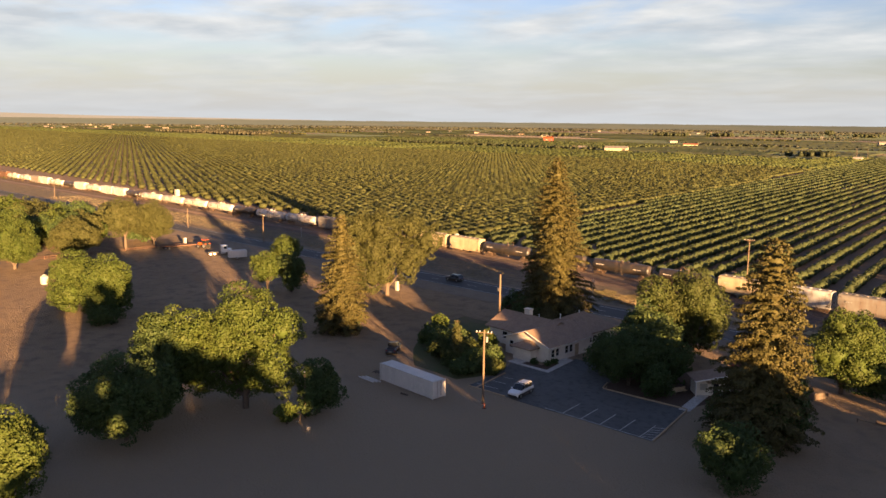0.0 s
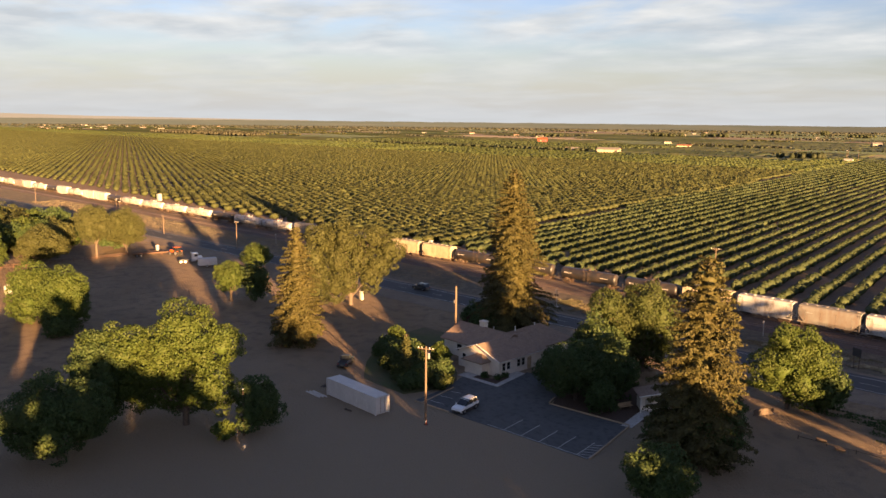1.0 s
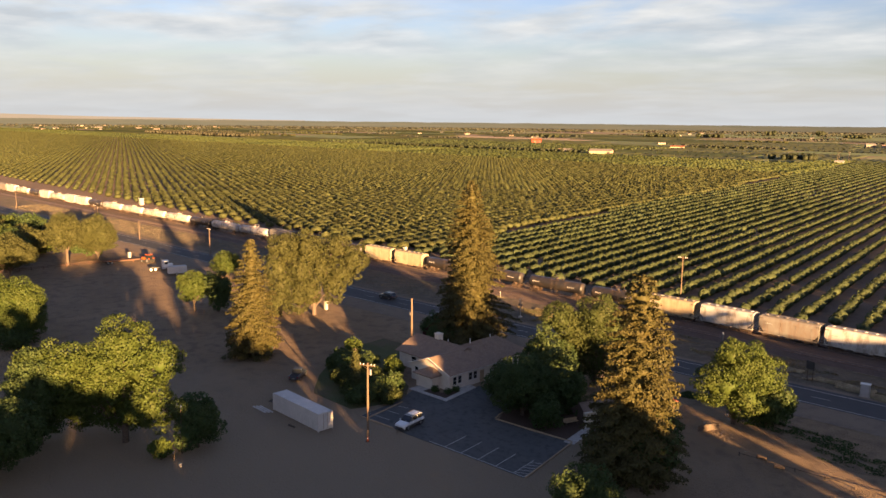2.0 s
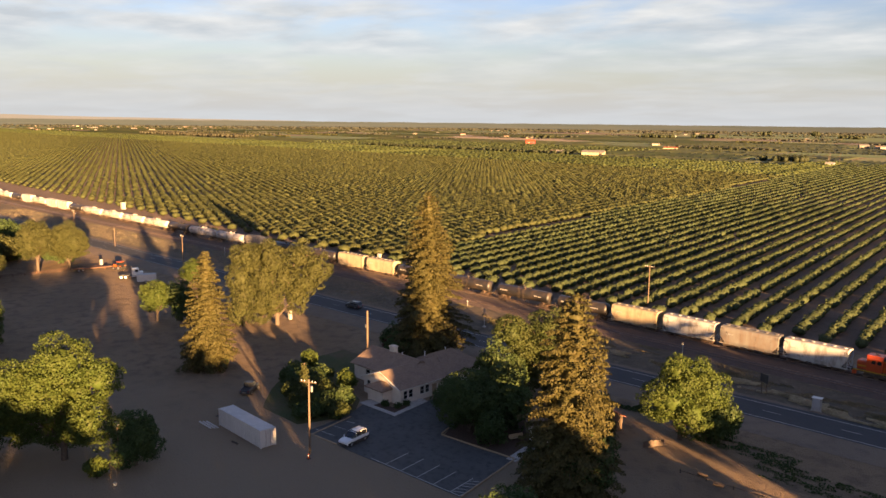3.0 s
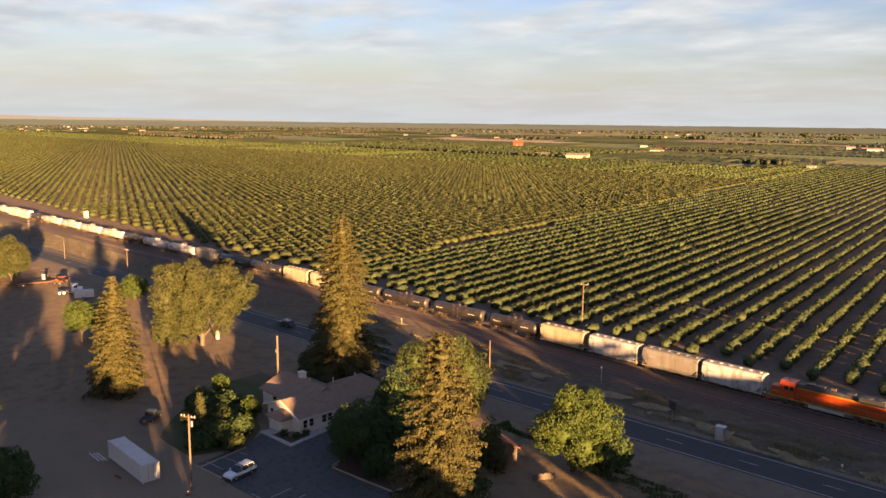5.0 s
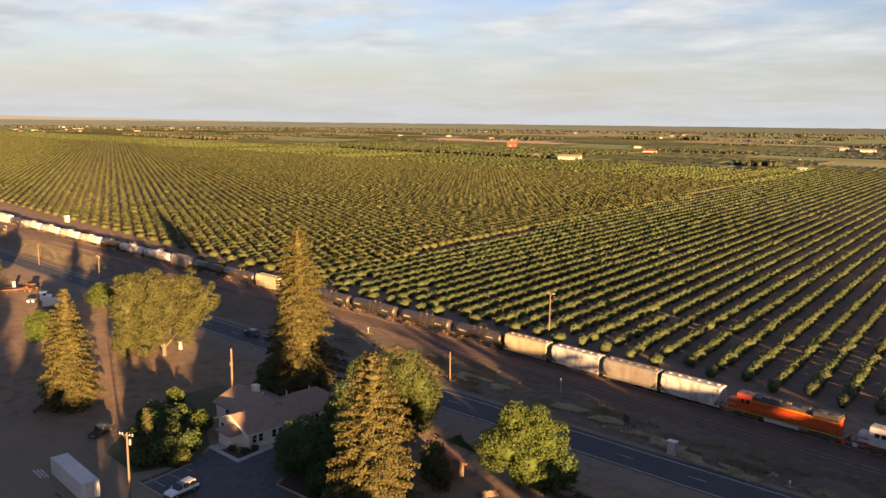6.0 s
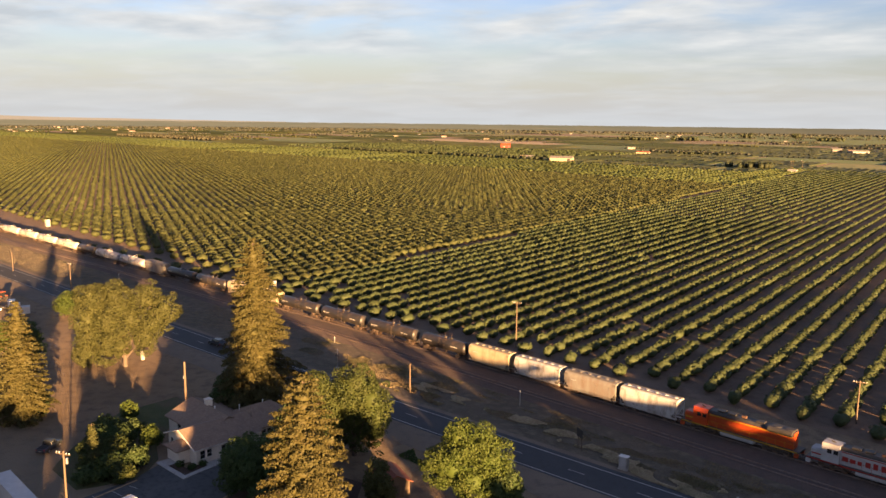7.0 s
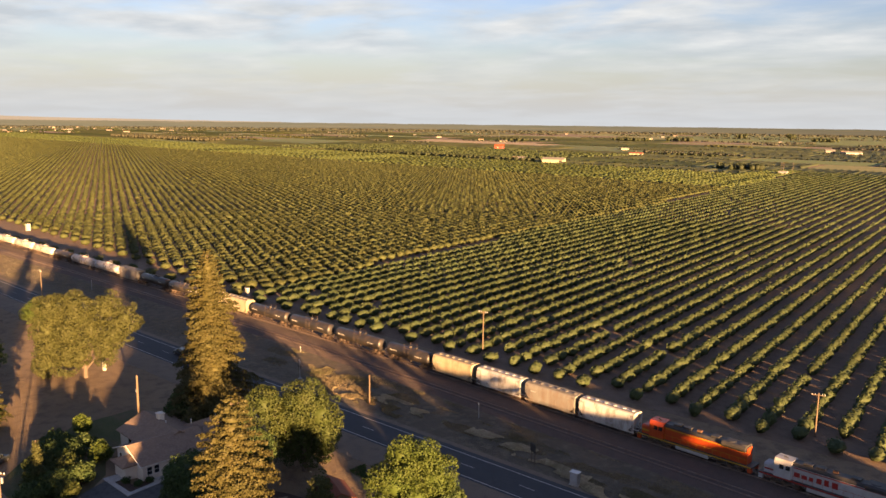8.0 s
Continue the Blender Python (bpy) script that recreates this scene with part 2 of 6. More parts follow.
M["concrete"] = material("concrete", (0.40, 0.38, 0.35), 0.9, second=(0.33, 0.31, 0.28), scale=0.6, third=(0.28, 0.26, 0.24), scale2=2.5, bump=0.1)
M["mulch"] = material("mulch", (0.05, 0.032, 0.024), 0.95, second=(0.07, 0.045, 0.03), scale=3, bump=0.4)
M["timber"] = material("timber", (0.342, 0.2508, 0.152), 0.85, second=(0.2584, 0.19, 0.1216), scale=1.5)
M["lawn"] = material("lawn", (0.052, 0.066, 0.022), 0.95, second=(0.075, 0.08, 0.03), scale=0.25, third=(0.1, 0.08, 0.045), scale2=0.12, bump=1.0, bump_scale=3, relief=0.3)
M["dry_grass"] = material("dry_grass", (0.118, 0.092, 0.064), 0.95, second=(0.082, 0.070, 0.050), scale=0.16, third=(0.15, 0.122, 0.082), scale2=0.5, bump=1.0, bump_scale=2.4, relief=0.7)
M["red_roof"] = material("red_roof", (0.1915, 0.06384, 0.03458), 0.8, second=(0.1596, 0.0532, 0.03192), scale=1)
M["rust"] = material("rust", (0.0988, 0.05168, 0.03192), 0.85, second=(0.076, 0.0418, 0.02736), scale=1.5)
M["machine_orange"] = material("machine_orange", (0.3458, 0.06916, 0.01064), 0.5, second=(0.266, 0.0532, 0.01064), scale=1)
M["field_green"] = material("field_green", (0.115, 0.165, 0.046), 0.95, second=(0.15, 0.18, 0.055), scale=0.012, third=(0.1, 0.14, 0.042), scale2=0.05, bump=0.9, bump_scale=0.5)
M["field_tan"] = material("field_tan", (0.3857, 0.2854, 0.1774), 0.95, second=(0.3394, 0.2546, 0.1465), scale=0.01, third=(0.2931, 0.2314, 0.1157), scale2=0.04, bump=0.9, bump_scale=0.5)
M["field_olive"] = material("field_olive", (0.2, 0.2, 0.066), 0.95, second=(0.17, 0.18, 0.065), scale=0.012, third=(0.23, 0.205, 0.08), scale2=0.04, bump=0.9, bump_scale=0.5)
M["field_grass"] = material("field_grass", (0.09, 0.135, 0.04), 0.95, second=(0.115, 0.145, 0.047), scale=0.012, third=(0.08, 0.11, 0.037), scale2=0.05, bump=0.9, bump_scale=0.5)
M["field_brown"] = material("field_brown", (0.1748, 0.1292, 0.0798), 0.95, second=(0.1672, 0.1216, 0.076), scale=0.01, third=(0.2356, 0.1672, 0.0988), scale2=0.04, bump=0.9, bump_scale=0.5)
leafy("leaf_bare", (0.042, 0.041, 0.026), (0.036, 0.037, 0.024), 0.1, 0.15)
# distant haze is put into the blue-grey of these two surfaces
M["hazed_hill"] = material("hazed_hill", (0.0456, 0.057, 0.0836), 0.95, second=(0.0418, 0.0532, 0.0798), scale=0.002)
M["hazed_plain"] = material("hazed_plain", (0.01824, 0.02736, 0.038), 0.95, second=(0.0152, 0.02432, 0.03268), scale=0.012, third=(0.02432, 0.03192, 0.038), scale2=0.03, stretch=(0.12, 0.12, 12))
M["lamp_glass"] = material("lamp_glass", (0.6, 0.62, 0.65), 0.2)
leafy("leaf_red", (0.062, 0.018, 0.014), (0.05, 0.022, 0.015))
leafy("leaf_wood", (0.022, 0.030, 0.014), (0.030, 0.036, 0.016), 0.15)
# grey-green for the farthest trees, with the haze mixed into the leaf colour
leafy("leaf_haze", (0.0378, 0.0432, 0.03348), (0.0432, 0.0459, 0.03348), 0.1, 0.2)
M["sleeper"] = material("sleeper", (0.07, 0.05, 0.04), 0.9, second=(0.1, 0.075, 0.06), scale=2)
M["grass_blade"] = material("grass_blade", (0.171, 0.1368, 0.0798), 0.9, second=(0.2204, 0.1748, 0.1026), scale=0.3, third=(0.1026, 0.0969, 0.0456), scale2=0.1, island=0.25, translucent=0.2)
M["pale_grass"] = material("pale_grass", (0.43, 0.37, 0.26), 0.9, second=(0.36, 0.305, 0.205), scale=0.3, third=(0.26, 0.23, 0.14), scale2=0.12, island=0.2, translucent=0.2)
M["far_wall"] = material("far_wall", (0.152, 0.1444, 0.133), 0.7, second=(0.1292, 0.1216, 0.1102), scale=0.3)

# ---- helpers of the scene ----

def mesh_of(name, verts, faces, mat, smooth=False):
    me = bpy.data.meshes.new(name)
    verts = np.asarray(verts, np.float32).reshape(-1, 3)
    if isinstance(faces, np.ndarray) and faces.ndim == 2:
        k = faces.shape[1]
        me.vertices.add(len(verts))
        me.vertices.foreach_set("co", verts.ravel())
        me.loops.add(faces.size)
        me.loops.foreach_set("vertex_index", faces.ravel().astype(np.int32))
        me.polygons.add(len(faces))
        me.polygons.foreach_set("loop_start", np.arange(0, faces.size, k, dtype=np.int32))
        me.update(calc_edges=True)
    else:
        me.from_pydata(verts.tolist(), [], [list(f) for f in faces])
        me.update()
    if mat:
        me.materials.append(mat)
    if smooth:
        me.polygons.foreach_set("use_smooth", np.ones(len(me.polygons), bool))
    return me


def thing(name, m, label, category, group="", kind=""):
    """An Empty at the base of a thing; its parts hang under it."""
    ob = new(name)
    ob.matrix_world = m
    ob.empty_display_size = 0.3
    return tagged(ob, label, category, group, kind)


def part(name, data, mat, parent, label="", smooth=False):
    """Links a bmesh or a mesh as one mesh object under a thing or a part."""
    if isinstance(data, bmesh.types.BMesh):
        me = bpy.data.meshes.new(name)
        bmesh.ops.recalc_face_normals(data, faces=data.faces)
        data.to_mesh(me)
        data.free()
        me.materials.append(mat)
        if smooth:
            me.polygons.foreach_set("use_smooth", np.ones(len(me.polygons), bool))
    else:
        me = data
    ob = new(name, me)
    ob.parent = parent
    if label:
        ob["label"] = label
    return ob


def single(name, data, mat, label, category, group="", kind="", at=None, smooth=False):
    """A thing that is one mesh."""
    ob = part(name, data, mat, None, "", smooth)
    if at is not None:
        ob.matrix_world = at
    return tagged(ob, label, category, group, kind)


def box(bm, x0, x1, y0, y1, z0, z1, bevel=0.0, m=None):
    r = bmesh.ops.create_cube(bm, size=1.0)
    t = Matrix.Translation(((x0 + x1) / 2, (y0 + y1) / 2, (z0 + z1) / 2)) @ Matrix.Diagonal((abs(x1 - x0), abs(y1 - y0), abs(z1 - z0), 1))
    bmesh.ops.transform(bm, matrix=t if m is None else m @ t, verts=r["verts"])
    if bevel:
        es = list({e for v in r["verts"] for e in v.link_edges})
        bmesh.ops.bevel(bm, geom=es, offset=bevel, segments=2, profile=0.6, affect="EDGES")
    return bm


def boxes(*dims, bevel=0.0):
    bm = bmesh.new()
    for d in dims:
        box(bm, *d, bevel=bevel)
    return bm


def rod(bm, a, b, r0, r1=None, seg=8):
    """A tapered round bar from a to b."""
    a, b = Vector(a), Vector(b)
    d = b - a
    m = Matrix.Translation((a + b) / 2) @ d.to_track_quat("Z", "Y").to_matrix().to_4x4()
    bmesh.ops.create_cone(bm, cap_ends=True, segments=seg, radius1=r0, radius2=r0 if r1 is None else r1, depth=d.length, matrix=m)
    return bm


def rods(*items, seg=8):
    bm = bmesh.new()
    for i in items:
        rod(bm, *i, seg=seg)
    return bm


def prism(bm, outline, x0, x1):
    """Extrudes an outline of (y, z) from x0 to x1."""
    k = len(outline)
    va = [bm.verts.new((x0, y, z)) for y, z in outline]
    vb = [bm.verts.new((x1, y, z)) for y, z in outline]
    bm.faces.new(va[::-1]), bm.faces.new(vb)
    for i in range(k):
        bm.faces.new((va[i], va[(i + 1) % k], vb[(i + 1) % k], vb[i]))
    return bm


def bend(x):
    """Road and railway swing gently towards the camera's side far to the left."""
    return -0.056 * 30 * np.log1p(np.exp((-x - 105) / 30))


def highway(x):
    """Where the highway's near edge line runs: it closes in on the railway to the right."""
    return 132.0 + 0.05 * (x + 150) + 0.021 * 20 * np.log1p(np.exp((x + 150) / 20))


def ribbon(name, y0, y1, z, x0, x1, mat, step=12.0, skirt=0.0, lo=bend, hi=bend):
    """A long strip from y0 off the line lo to y1 off the line hi; with a skirt it becomes a low bank."""
    xs = np.arange(x0, x1 + step, step)
    cross = [(y0, z), (y1, z)] if not skirt else [(y0, 0.0), (y0 + skirt, z), (y1 - skirt, z), (y1, 0.0)]
    k = len(cross)
    v = np.array([(x, y + (lo if j < k / 2 else hi)(x), zz) for x in xs for j, (y, zz) in enumerate(cross)])
    f = np.array([(i * k + j, (i + 1) * k + j, (i + 1) * k + j + 1, i * k + j + 1) for i in range(len(xs) - 1) for j in range(k - 1)])
    return mesh_of(name, v, f, mat)


# ---- foliage ----
def quads(points, normals, size, rand, wild=0.42):
    """Small leaf clusters: bent four-cornered patches at the points, facing roughly along the normals."""
    k = len(points)
    nrm = normals + rand.normal(0, wild, (k, 3))
    nrm /= np.linalg.norm(nrm, axis=1, keepdims=True) + 1e-9
    a = np.cross(nrm, rand.normal(0, 1, (k, 3)))
    a /= np.linalg.norm(a, axis=1, keepdims=True) + 1e-9
    b = np.cross(nrm, a)
    s = (size * rand.uniform(0.6, 1.35, k))[:, None]
    w = s * rand.uniform(0.55, 0.9, (k, 1))
    v = np.stack([points - a * s, points + b * w + nrm * s * 0.15, points + a * s, points - b * w + nrm * s * 0.15], 1)
    return v.reshape(-1, 3)


def quad_faces(k, start=0):
    return (np.arange(k * 4).reshape(k, 4) + start)


def clump_points(centre, radii, k, rand, low=0.55):
    d = rand.normal(0, 1, (k, 3))
    d /= np.linalg.norm(d, axis=1, keepdims=True)
    r = rand.uniform(low, 1.05, (k, 1)) ** 0.6
    return np.asarray(centre) + d * r * np.asarray(radii), d


def blob(centre, radii, rand, rings=4, seg=7):
    """A rough closed lump that keeps light from passing through a crown."""
    v, f = [], []
    for i in range(rings + 1):
        a = math.pi * i / rings
        for j in range(seg):
            b = math.tau * (j + 0.5 * (i % 2)) / seg
            k = rand.uniform(0.85, 1.1)
            v.append((centre[0] + radii[0] * k * math.sin(a) * math.cos(b), centre[1] + radii[1] * k * math.sin(a) * math.sin(b), centre[2] + radii[2] * k * math.cos(a)))
    for i in range(rings):
        for j in range(seg):
            f.append((i * seg + j, (i + 1) * seg + j, (i + 1) * seg + (j + 1) % seg, i * seg + (j + 1) % seg))
    return np.array(v), np.array(f)

# ---- ground, road, railway ----
g = new("ground", mesh_of("ground", [(-4900, -900, 0), (900, -900, 0), (900, 4700, 0), (-4900, 4700, 0)], [(0, 1, 2, 3)], M["soil"]))
tagged(g, "brown dirt ground reaching to the horizon", "ground", kind="structure")


def patch(name, corners, z, mat, label, category):
    """A flat piece of ground with a ragged outline and a thin edge."""
    r = np.random.default_rng(len(corners) + int(abs(corners[0][0])))
    top = []
    for (x0, y0), (x1, y1) in zip(corners, corners[1:] + corners[:1]):
        k = max(1, int(math.hypot(x1 - x0, y1 - y0) / 3.0))
        for i in range(k):
            j = r.normal(0, 0.12, 2) if i else (0, 0)
            top.append((x0 + (x1 - x0) * i / k + j[0], y0 + (y1 - y0) * i / k + j[1]))
    bm = bmesh.new()
    f = bm.faces.new([bm.verts.new((x, y, z)) for x, y in top])
    bmesh.ops.extrude_face_region(bm, geom=[f])
    bm.verts.ensure_lookup_table()
    for v in list(bm.verts)[:len(top)]:
        v.co.z = -0.05
    ob = part(name, bm, mat, None)
    return tagged(ob, label, category, kind="structure")


def band(name, y0, y1, z, mat, label, category, x0=-900, x1=300, **kw):
    return tagged(new(name, ribbon(name, y0, y1, z, x0, x1, mat, **kw)), label, category, kind="structure")


ROAD = {"lo": highway, "hi": highway}
band("verge", 9.4, 167.5, 0.02, M["dry_grass"], "strip of dry brown grass beside the railway", "verge", lo=highway)
band("shoulder", 8.1, 9.5, 0.035, M["shoulder_dirt"], "pale gravel shoulder of the highway", "road shoulder", **ROAD)
band("shoulder", -7.6, -0.5, 0.03, M["shoulder_dirt"], "wide brown dirt shoulder of the highway", "road shoulder", **ROAD)
road = band("road", -0.6, 8.2, 0.05, M["asphalt"], "two-lane dark asphalt highway", "road", **ROAD)
for y in (0.0, 6.9):
    band("edge_line", y - 0.09, y + 0.09, 0.06, M["paint_line"], "white painted edge line on asphalt", "road marking", **ROAD)
dash_v, dash_f = [], []
for i, x in enumerate(np.arange(-600, 200, 12.2)):
    for dx in (0, 3.0):
        for dy in (-0.07, 0.07):
            dash_v.append((x + dx, 3.45 + highway(x + dx) + dy, 0.06))
    dash_f.append((i * 4, i * 4 + 2, i * 4 + 3, i * 4 + 1))
tagged(new("centre_line", mesh_of("centre_line", dash_v, np.array(dash_f), M["paint_line"])), "broken pale centre line on asphalt", "road marking", kind="structure")
band("service_track", 180.2, 187.5, 0.02, M["soil"], "bare dirt service track between railway and orchard", "dirt track")
band("ballast_bed", 163.6, 177.6, 0.42, M["ballast"], "reddish gravel railway ballast bank", "ballast", x0=-1100, skirt=1.3)
for cy in (166.6, 174.0):
    for dy in (-0.72, 0.72):
        band("rail", cy + dy - 0.04, cy + dy + 0.04, 0.62, M["steel"], "rusty steel rail", "rail", x0=-1000, skirt=0.005)
sl_v, sl_f = [], []
for cy in (166.6, 174.0):
    for x in np.arange(-330, 60, 0.62):
        b = len(sl_v)
        c = cy + bend(x)
        sl_v += [(x - 0.11, c - 1.3, 0.47), (x + 0.11, c - 1.3, 0.47), (x + 0.11, c + 1.3, 0.47), (x - 0.11, c + 1.3, 0.47),
                 (x - 0.11, c - 1.3, 0.40), (x + 0.11, c - 1.3, 0.40), (x + 0.11, c + 1.3, 0.40), (x - 0.11, c + 1.3, 0.40)]
        sl_f += [(b, b + 1, b + 2, b + 3), (b, b + 4, b + 5, b + 1), (b + 2, b + 6, b + 7, b + 3), (b + 1, b + 5, b + 6, b + 2), (b, b + 3, b + 7, b + 4)]
tagged(new("railway_sleepers", mesh_of("railway_sleepers", sl_v, np.array(sl_f), M["sleeper"])), "weathered wooden railway sleepers in gravel", "sleepers", kind="stuff")

patch("lawn", [(-113, 101), (-103, 89), (-96, 83), (-86, 83), (-83, 92), (-88, 97), (-93, 99), (-99, 104), (-104, 114), (-114, 113)], 0.03, M["lawn"], "green lawn patch beside the house", "lawn")
patch("parking_lot", [(-82.6, 82.4), (-68.6, 83.1), (-51.6, 84.4), (-54.3, 98.0), (-67.6, 96.6), (-69.0, 101), (-74, 107), (-80, 106), (-79, 97), (-86, 96.2), (-83.6, 91)], 0.04, M["lot_asphalt"], "dark asphalt parking lot", "parking lot")
patch("planting_bed", [(-67.3, 97.0), (-54.5, 98.5), (-52, 110), (-58, 116), (-70, 112), (-70, 102)], 0.035, M["mulch"], "dark mulched planting bed", "planting bed")


def strip(name, a, b, w, h, mat, label, category):
    a, b = Vector(a), Vector(b)
    d = b - a
    m = Matrix.Translation((*((a + b) / 2), 0)) @ Matrix.Rotation(math.atan2(d.y, d.x), 4, "Z")
    bm = bmesh.new()
    box(bm, -d.length / 2, d.length / 2, -w / 2, w / 2, 0.0, h, bevel=min(0.03, h * 0.2))
    return tagged(part(name, bm, mat, None), label, category, kind="structure"), m


def lay(name, a, b, w, h, mat, label, category):
    ob, m = strip(name, a, b, w, h, mat, label, category)
    ob.matrix_world = m
    return ob


for a, b in (((-67.6, 96.7), (-54.4, 98.2)), ((-54.2, 98.0), (-51.4, 84.5)), ((-67.9, 97), (-68.8, 99.5)), ((-82.8, 91), (-81.0, 82.3)), ((-82.4, 82.2), (-75.5, 82.8))):
    lay("kerb", a, b, 0.22, 0.17, M["timber"], "pale low kerb along the parking lot", "kerb")
for i in range(5):
    x, y = -65.4 + 3.0 * i, 83.65 + 0.2 * i
    lay("stall_line", (x, y), (x - 0.7, y + 5.0), 0.11, 0.048, M["paint_line"], "white painted parking stall line", "road marking")
lay("stall_line", (-51.75, 84.6), (-52.4, 89.6), 0.11, 0.048, M["paint_line"], "white painted parking stall line", "road marking")
for i in range(5):
    y = 84.8 + 0.95 * i
    lay("hatch_line", (-53.4 - 0.12 * i, y), (-52.0 - 0.12 * i, y + 0.9), 0.10, 0.047, M["paint_line"], "white painted no-parking hatch line", "road marking")
lay("stall_line", (-68.4, 83.5), (-51.8, 84.6), 0.12, 0.046, M["paint_line"], "white painted parking stall line", "road marking")
for i in range(3):
    lay("stall_line", (-78.3 - 2.2 * i * 0.4, 84.5 + 2.7 * i), (-82.4 + 0.3 * i, 84.0 + 2.7 * i), 0.1, 0.048, M["paint_line"], "white painted parking stall line", "road marking")


def weeds(name, x0, x1, y0, y1, k, size, mat, label, clump=9.0, least=0.08):
    """Tufts of dry grass, thicker in some places than in others."""
    r = np.random.default_rng(int(k + y0))
    x = r.uniform(x0, x1, k * 3)
    y = r.uniform(y0, y1, k * 3)
    keep = np.array([noise.noise((a / clump, b / clump * 2.0, 3.3)) for a, b in zip(x, y)]) > least
    x, y = x[keep], y[keep]
    p = np.stack([x, y + bend(x), r.uniform(0.05, 0.5, len(x)) * size * 2.2], 1)
    nrm = np.stack([r.normal(0, 1, len(x)), r.normal(0, 1, len(x)), r.normal(0.2, 0.3, len(x))], 1)
    tagged(new(name, mesh_of(name, quads(p, nrm, size, r), quad_faces(len(p)), mat)), label, "grass", kind="stuff")


weeds("dry_weeds", -135, 40, 151.5, 163.0, 17000, 0.10, M["grass_blade"], "clumps of tall dry grass beside the railway")
weeds("dry_weeds", -110, 30, 152.5, 159.5, 18000, 0.11, M["grass_blade"], "clumps of tall dry grass beside the railway", 5.0)
weeds("green_weeds", -62, 30, 127.0, 130.5, 5200, 0.17, M["leaf_dark"], "low green weeds along the highway edge")
weeds("dry_meadow", -430, -140, 147.0, 163.0, 6000, 0.11, M["grass_blade"], "golden dry grass between highway and railway", 30.0, -0.25)
weeds("tall_dry_weeds", -103, -74, 148.6, 153.0, 3000, 0.18, M["grass_blade"], "tall dry weeds at the highway edge", 4.0)
for x0, x1, y0, y1, k in ((-86, -66, 152.6, 156.2, 3600), (-60, -45, 153.4, 156.4, 3000), (-47, -32, 151.4, 154.4, 3000), (-36, -18, 149.3, 152.2, 3400), (-18, 30, 152.0, 157.0, 6000)):
    weeds("pale_weeds", x0, x1, y0, y1, k, 0.2, M["pale_grass"], "pale ridge of tall dry grass beside the railway", 5.0, -0.02)
weeds("green_weeds", -41, -26, 123.6, 127.8, 700, 0.13, M["leaf_dark"], "low green weeds on the dirt beside the highway", 2.2, -0.12)
weeds("green_weeds", -30, -14, 118.6, 124.6, 1000, 0.13, M["leaf_dark"], "low green weeds on the dirt beside the highway", 2.2, -0.12)
weeds("dry_weeds", -260, -20, 178.5, 180.5, 3500, 0.14, M["grass_blade"], "thin dry grass along the railway bank")

# ---- trees ----
def crown_leaves(masses, r, leaf, thick=1.0, rc_most=1.5):
    """Leaf points and normals of a crown: each mass is an uneven ellipsoid (x, y, foot, top, width) clad in small clumps; cores shade its inside."""
    P, N, V, F, count = [], [], [], [], 0
    shapes = [(np.array([mx, my, (m0 + m1) / 2]), np.array([mw / 2, mw / 2, (m1 - m0) / 2])) for mx, my, m0, m1, mw in masses]
    for j, (c, rad) in enumerate(shapes):
        rc = float(np.clip(0.38 * rad.min(), 0.24, rc_most))
        p = 1.6
        area = 4 * math.pi * ((rad[0] * rad[1]) ** p / 3 + 2 * (rad[0] * rad[2]) ** p / 3) ** (1 / p)
        k = max(10, int(area / (1.5 * rc * rc)))
        i = np.arange(k) + 0.5
        z = 1 - 2 * i / k
        a = i * 2.39996 + r.uniform(0, 6)
        q = np.sqrt(1 - z * z)
        d = np.stack([q * np.cos(a), q * np.sin(a), z], 1) + r.normal(0, 0.35 / math.sqrt(k) * 2, (k, 3))
        d /= np.linalg.norm(d, axis=1, keepdims=True)
        off = np.array([noise.noise(Vector(e) * 2.4 + Vector((j * 7.1, c[0], c[1]))) * 0.46 + noise.noise(Vector(e) * 5.5 + Vector((c[1], j * 3.3, c[0]))) * 0.34 for e in d])
        ctr = c + d * rad * (0.84 + off + r.uniform(-0.06, 0.06, k))[:, None]
        full = off > -0.17                     # hollows between the boughs stay open
        ctr, d = ctr[full], d[full]
        out = d / rad
        out /= np.linalg.norm(out, axis=1, keepdims=True)
        for m, (c2, rad2) in enumerate(shapes):
            if m != j:
                keep = (((ctr - c2) / rad2) ** 2).sum(1) > 0.52
                ctr, out = ctr[keep], out[keep]
        size = rc * r.uniform(0.7, 1.25, len(ctr))
        per = np.maximum(6, (1.7 * thick * size ** 2 / leaf ** 2).astype(int))
        own = np.repeat(np.arange(len(ctr)), per)
        e = r.normal(0, 1, (len(own), 3))
        e /= np.linalg.norm(e, axis=1, keepdims=True)
        o = out[own]
        dot = (e * o).sum(1, keepdims=True)
        e = np.where(dot < -0.25, e - 2 * dot * o, e)
        pts = ctr[own] + e * (size[own] * r.uniform(0.72, 1.12, len(own)))[:, None] * np.array([1, 1, 0.72])
        nrm = 0.8 * e + 0.28 * o + np.array([0, 0, 0.1])
        ok = pts[:, 2] > 0.12
        P.append(pts[ok]), N.append(nrm[ok])
        bv, bf = blob(c, rad * 0.6, r, 6, 9)
        V.append(bv), F.append(bf + count)
        count += len(bv)
    core = np.concatenate(V)
    core[:, 2] = np.maximum(core[:, 2], 0.06)
    return np.concatenate(P), np.concatenate(N), core, np.concatenate(F)


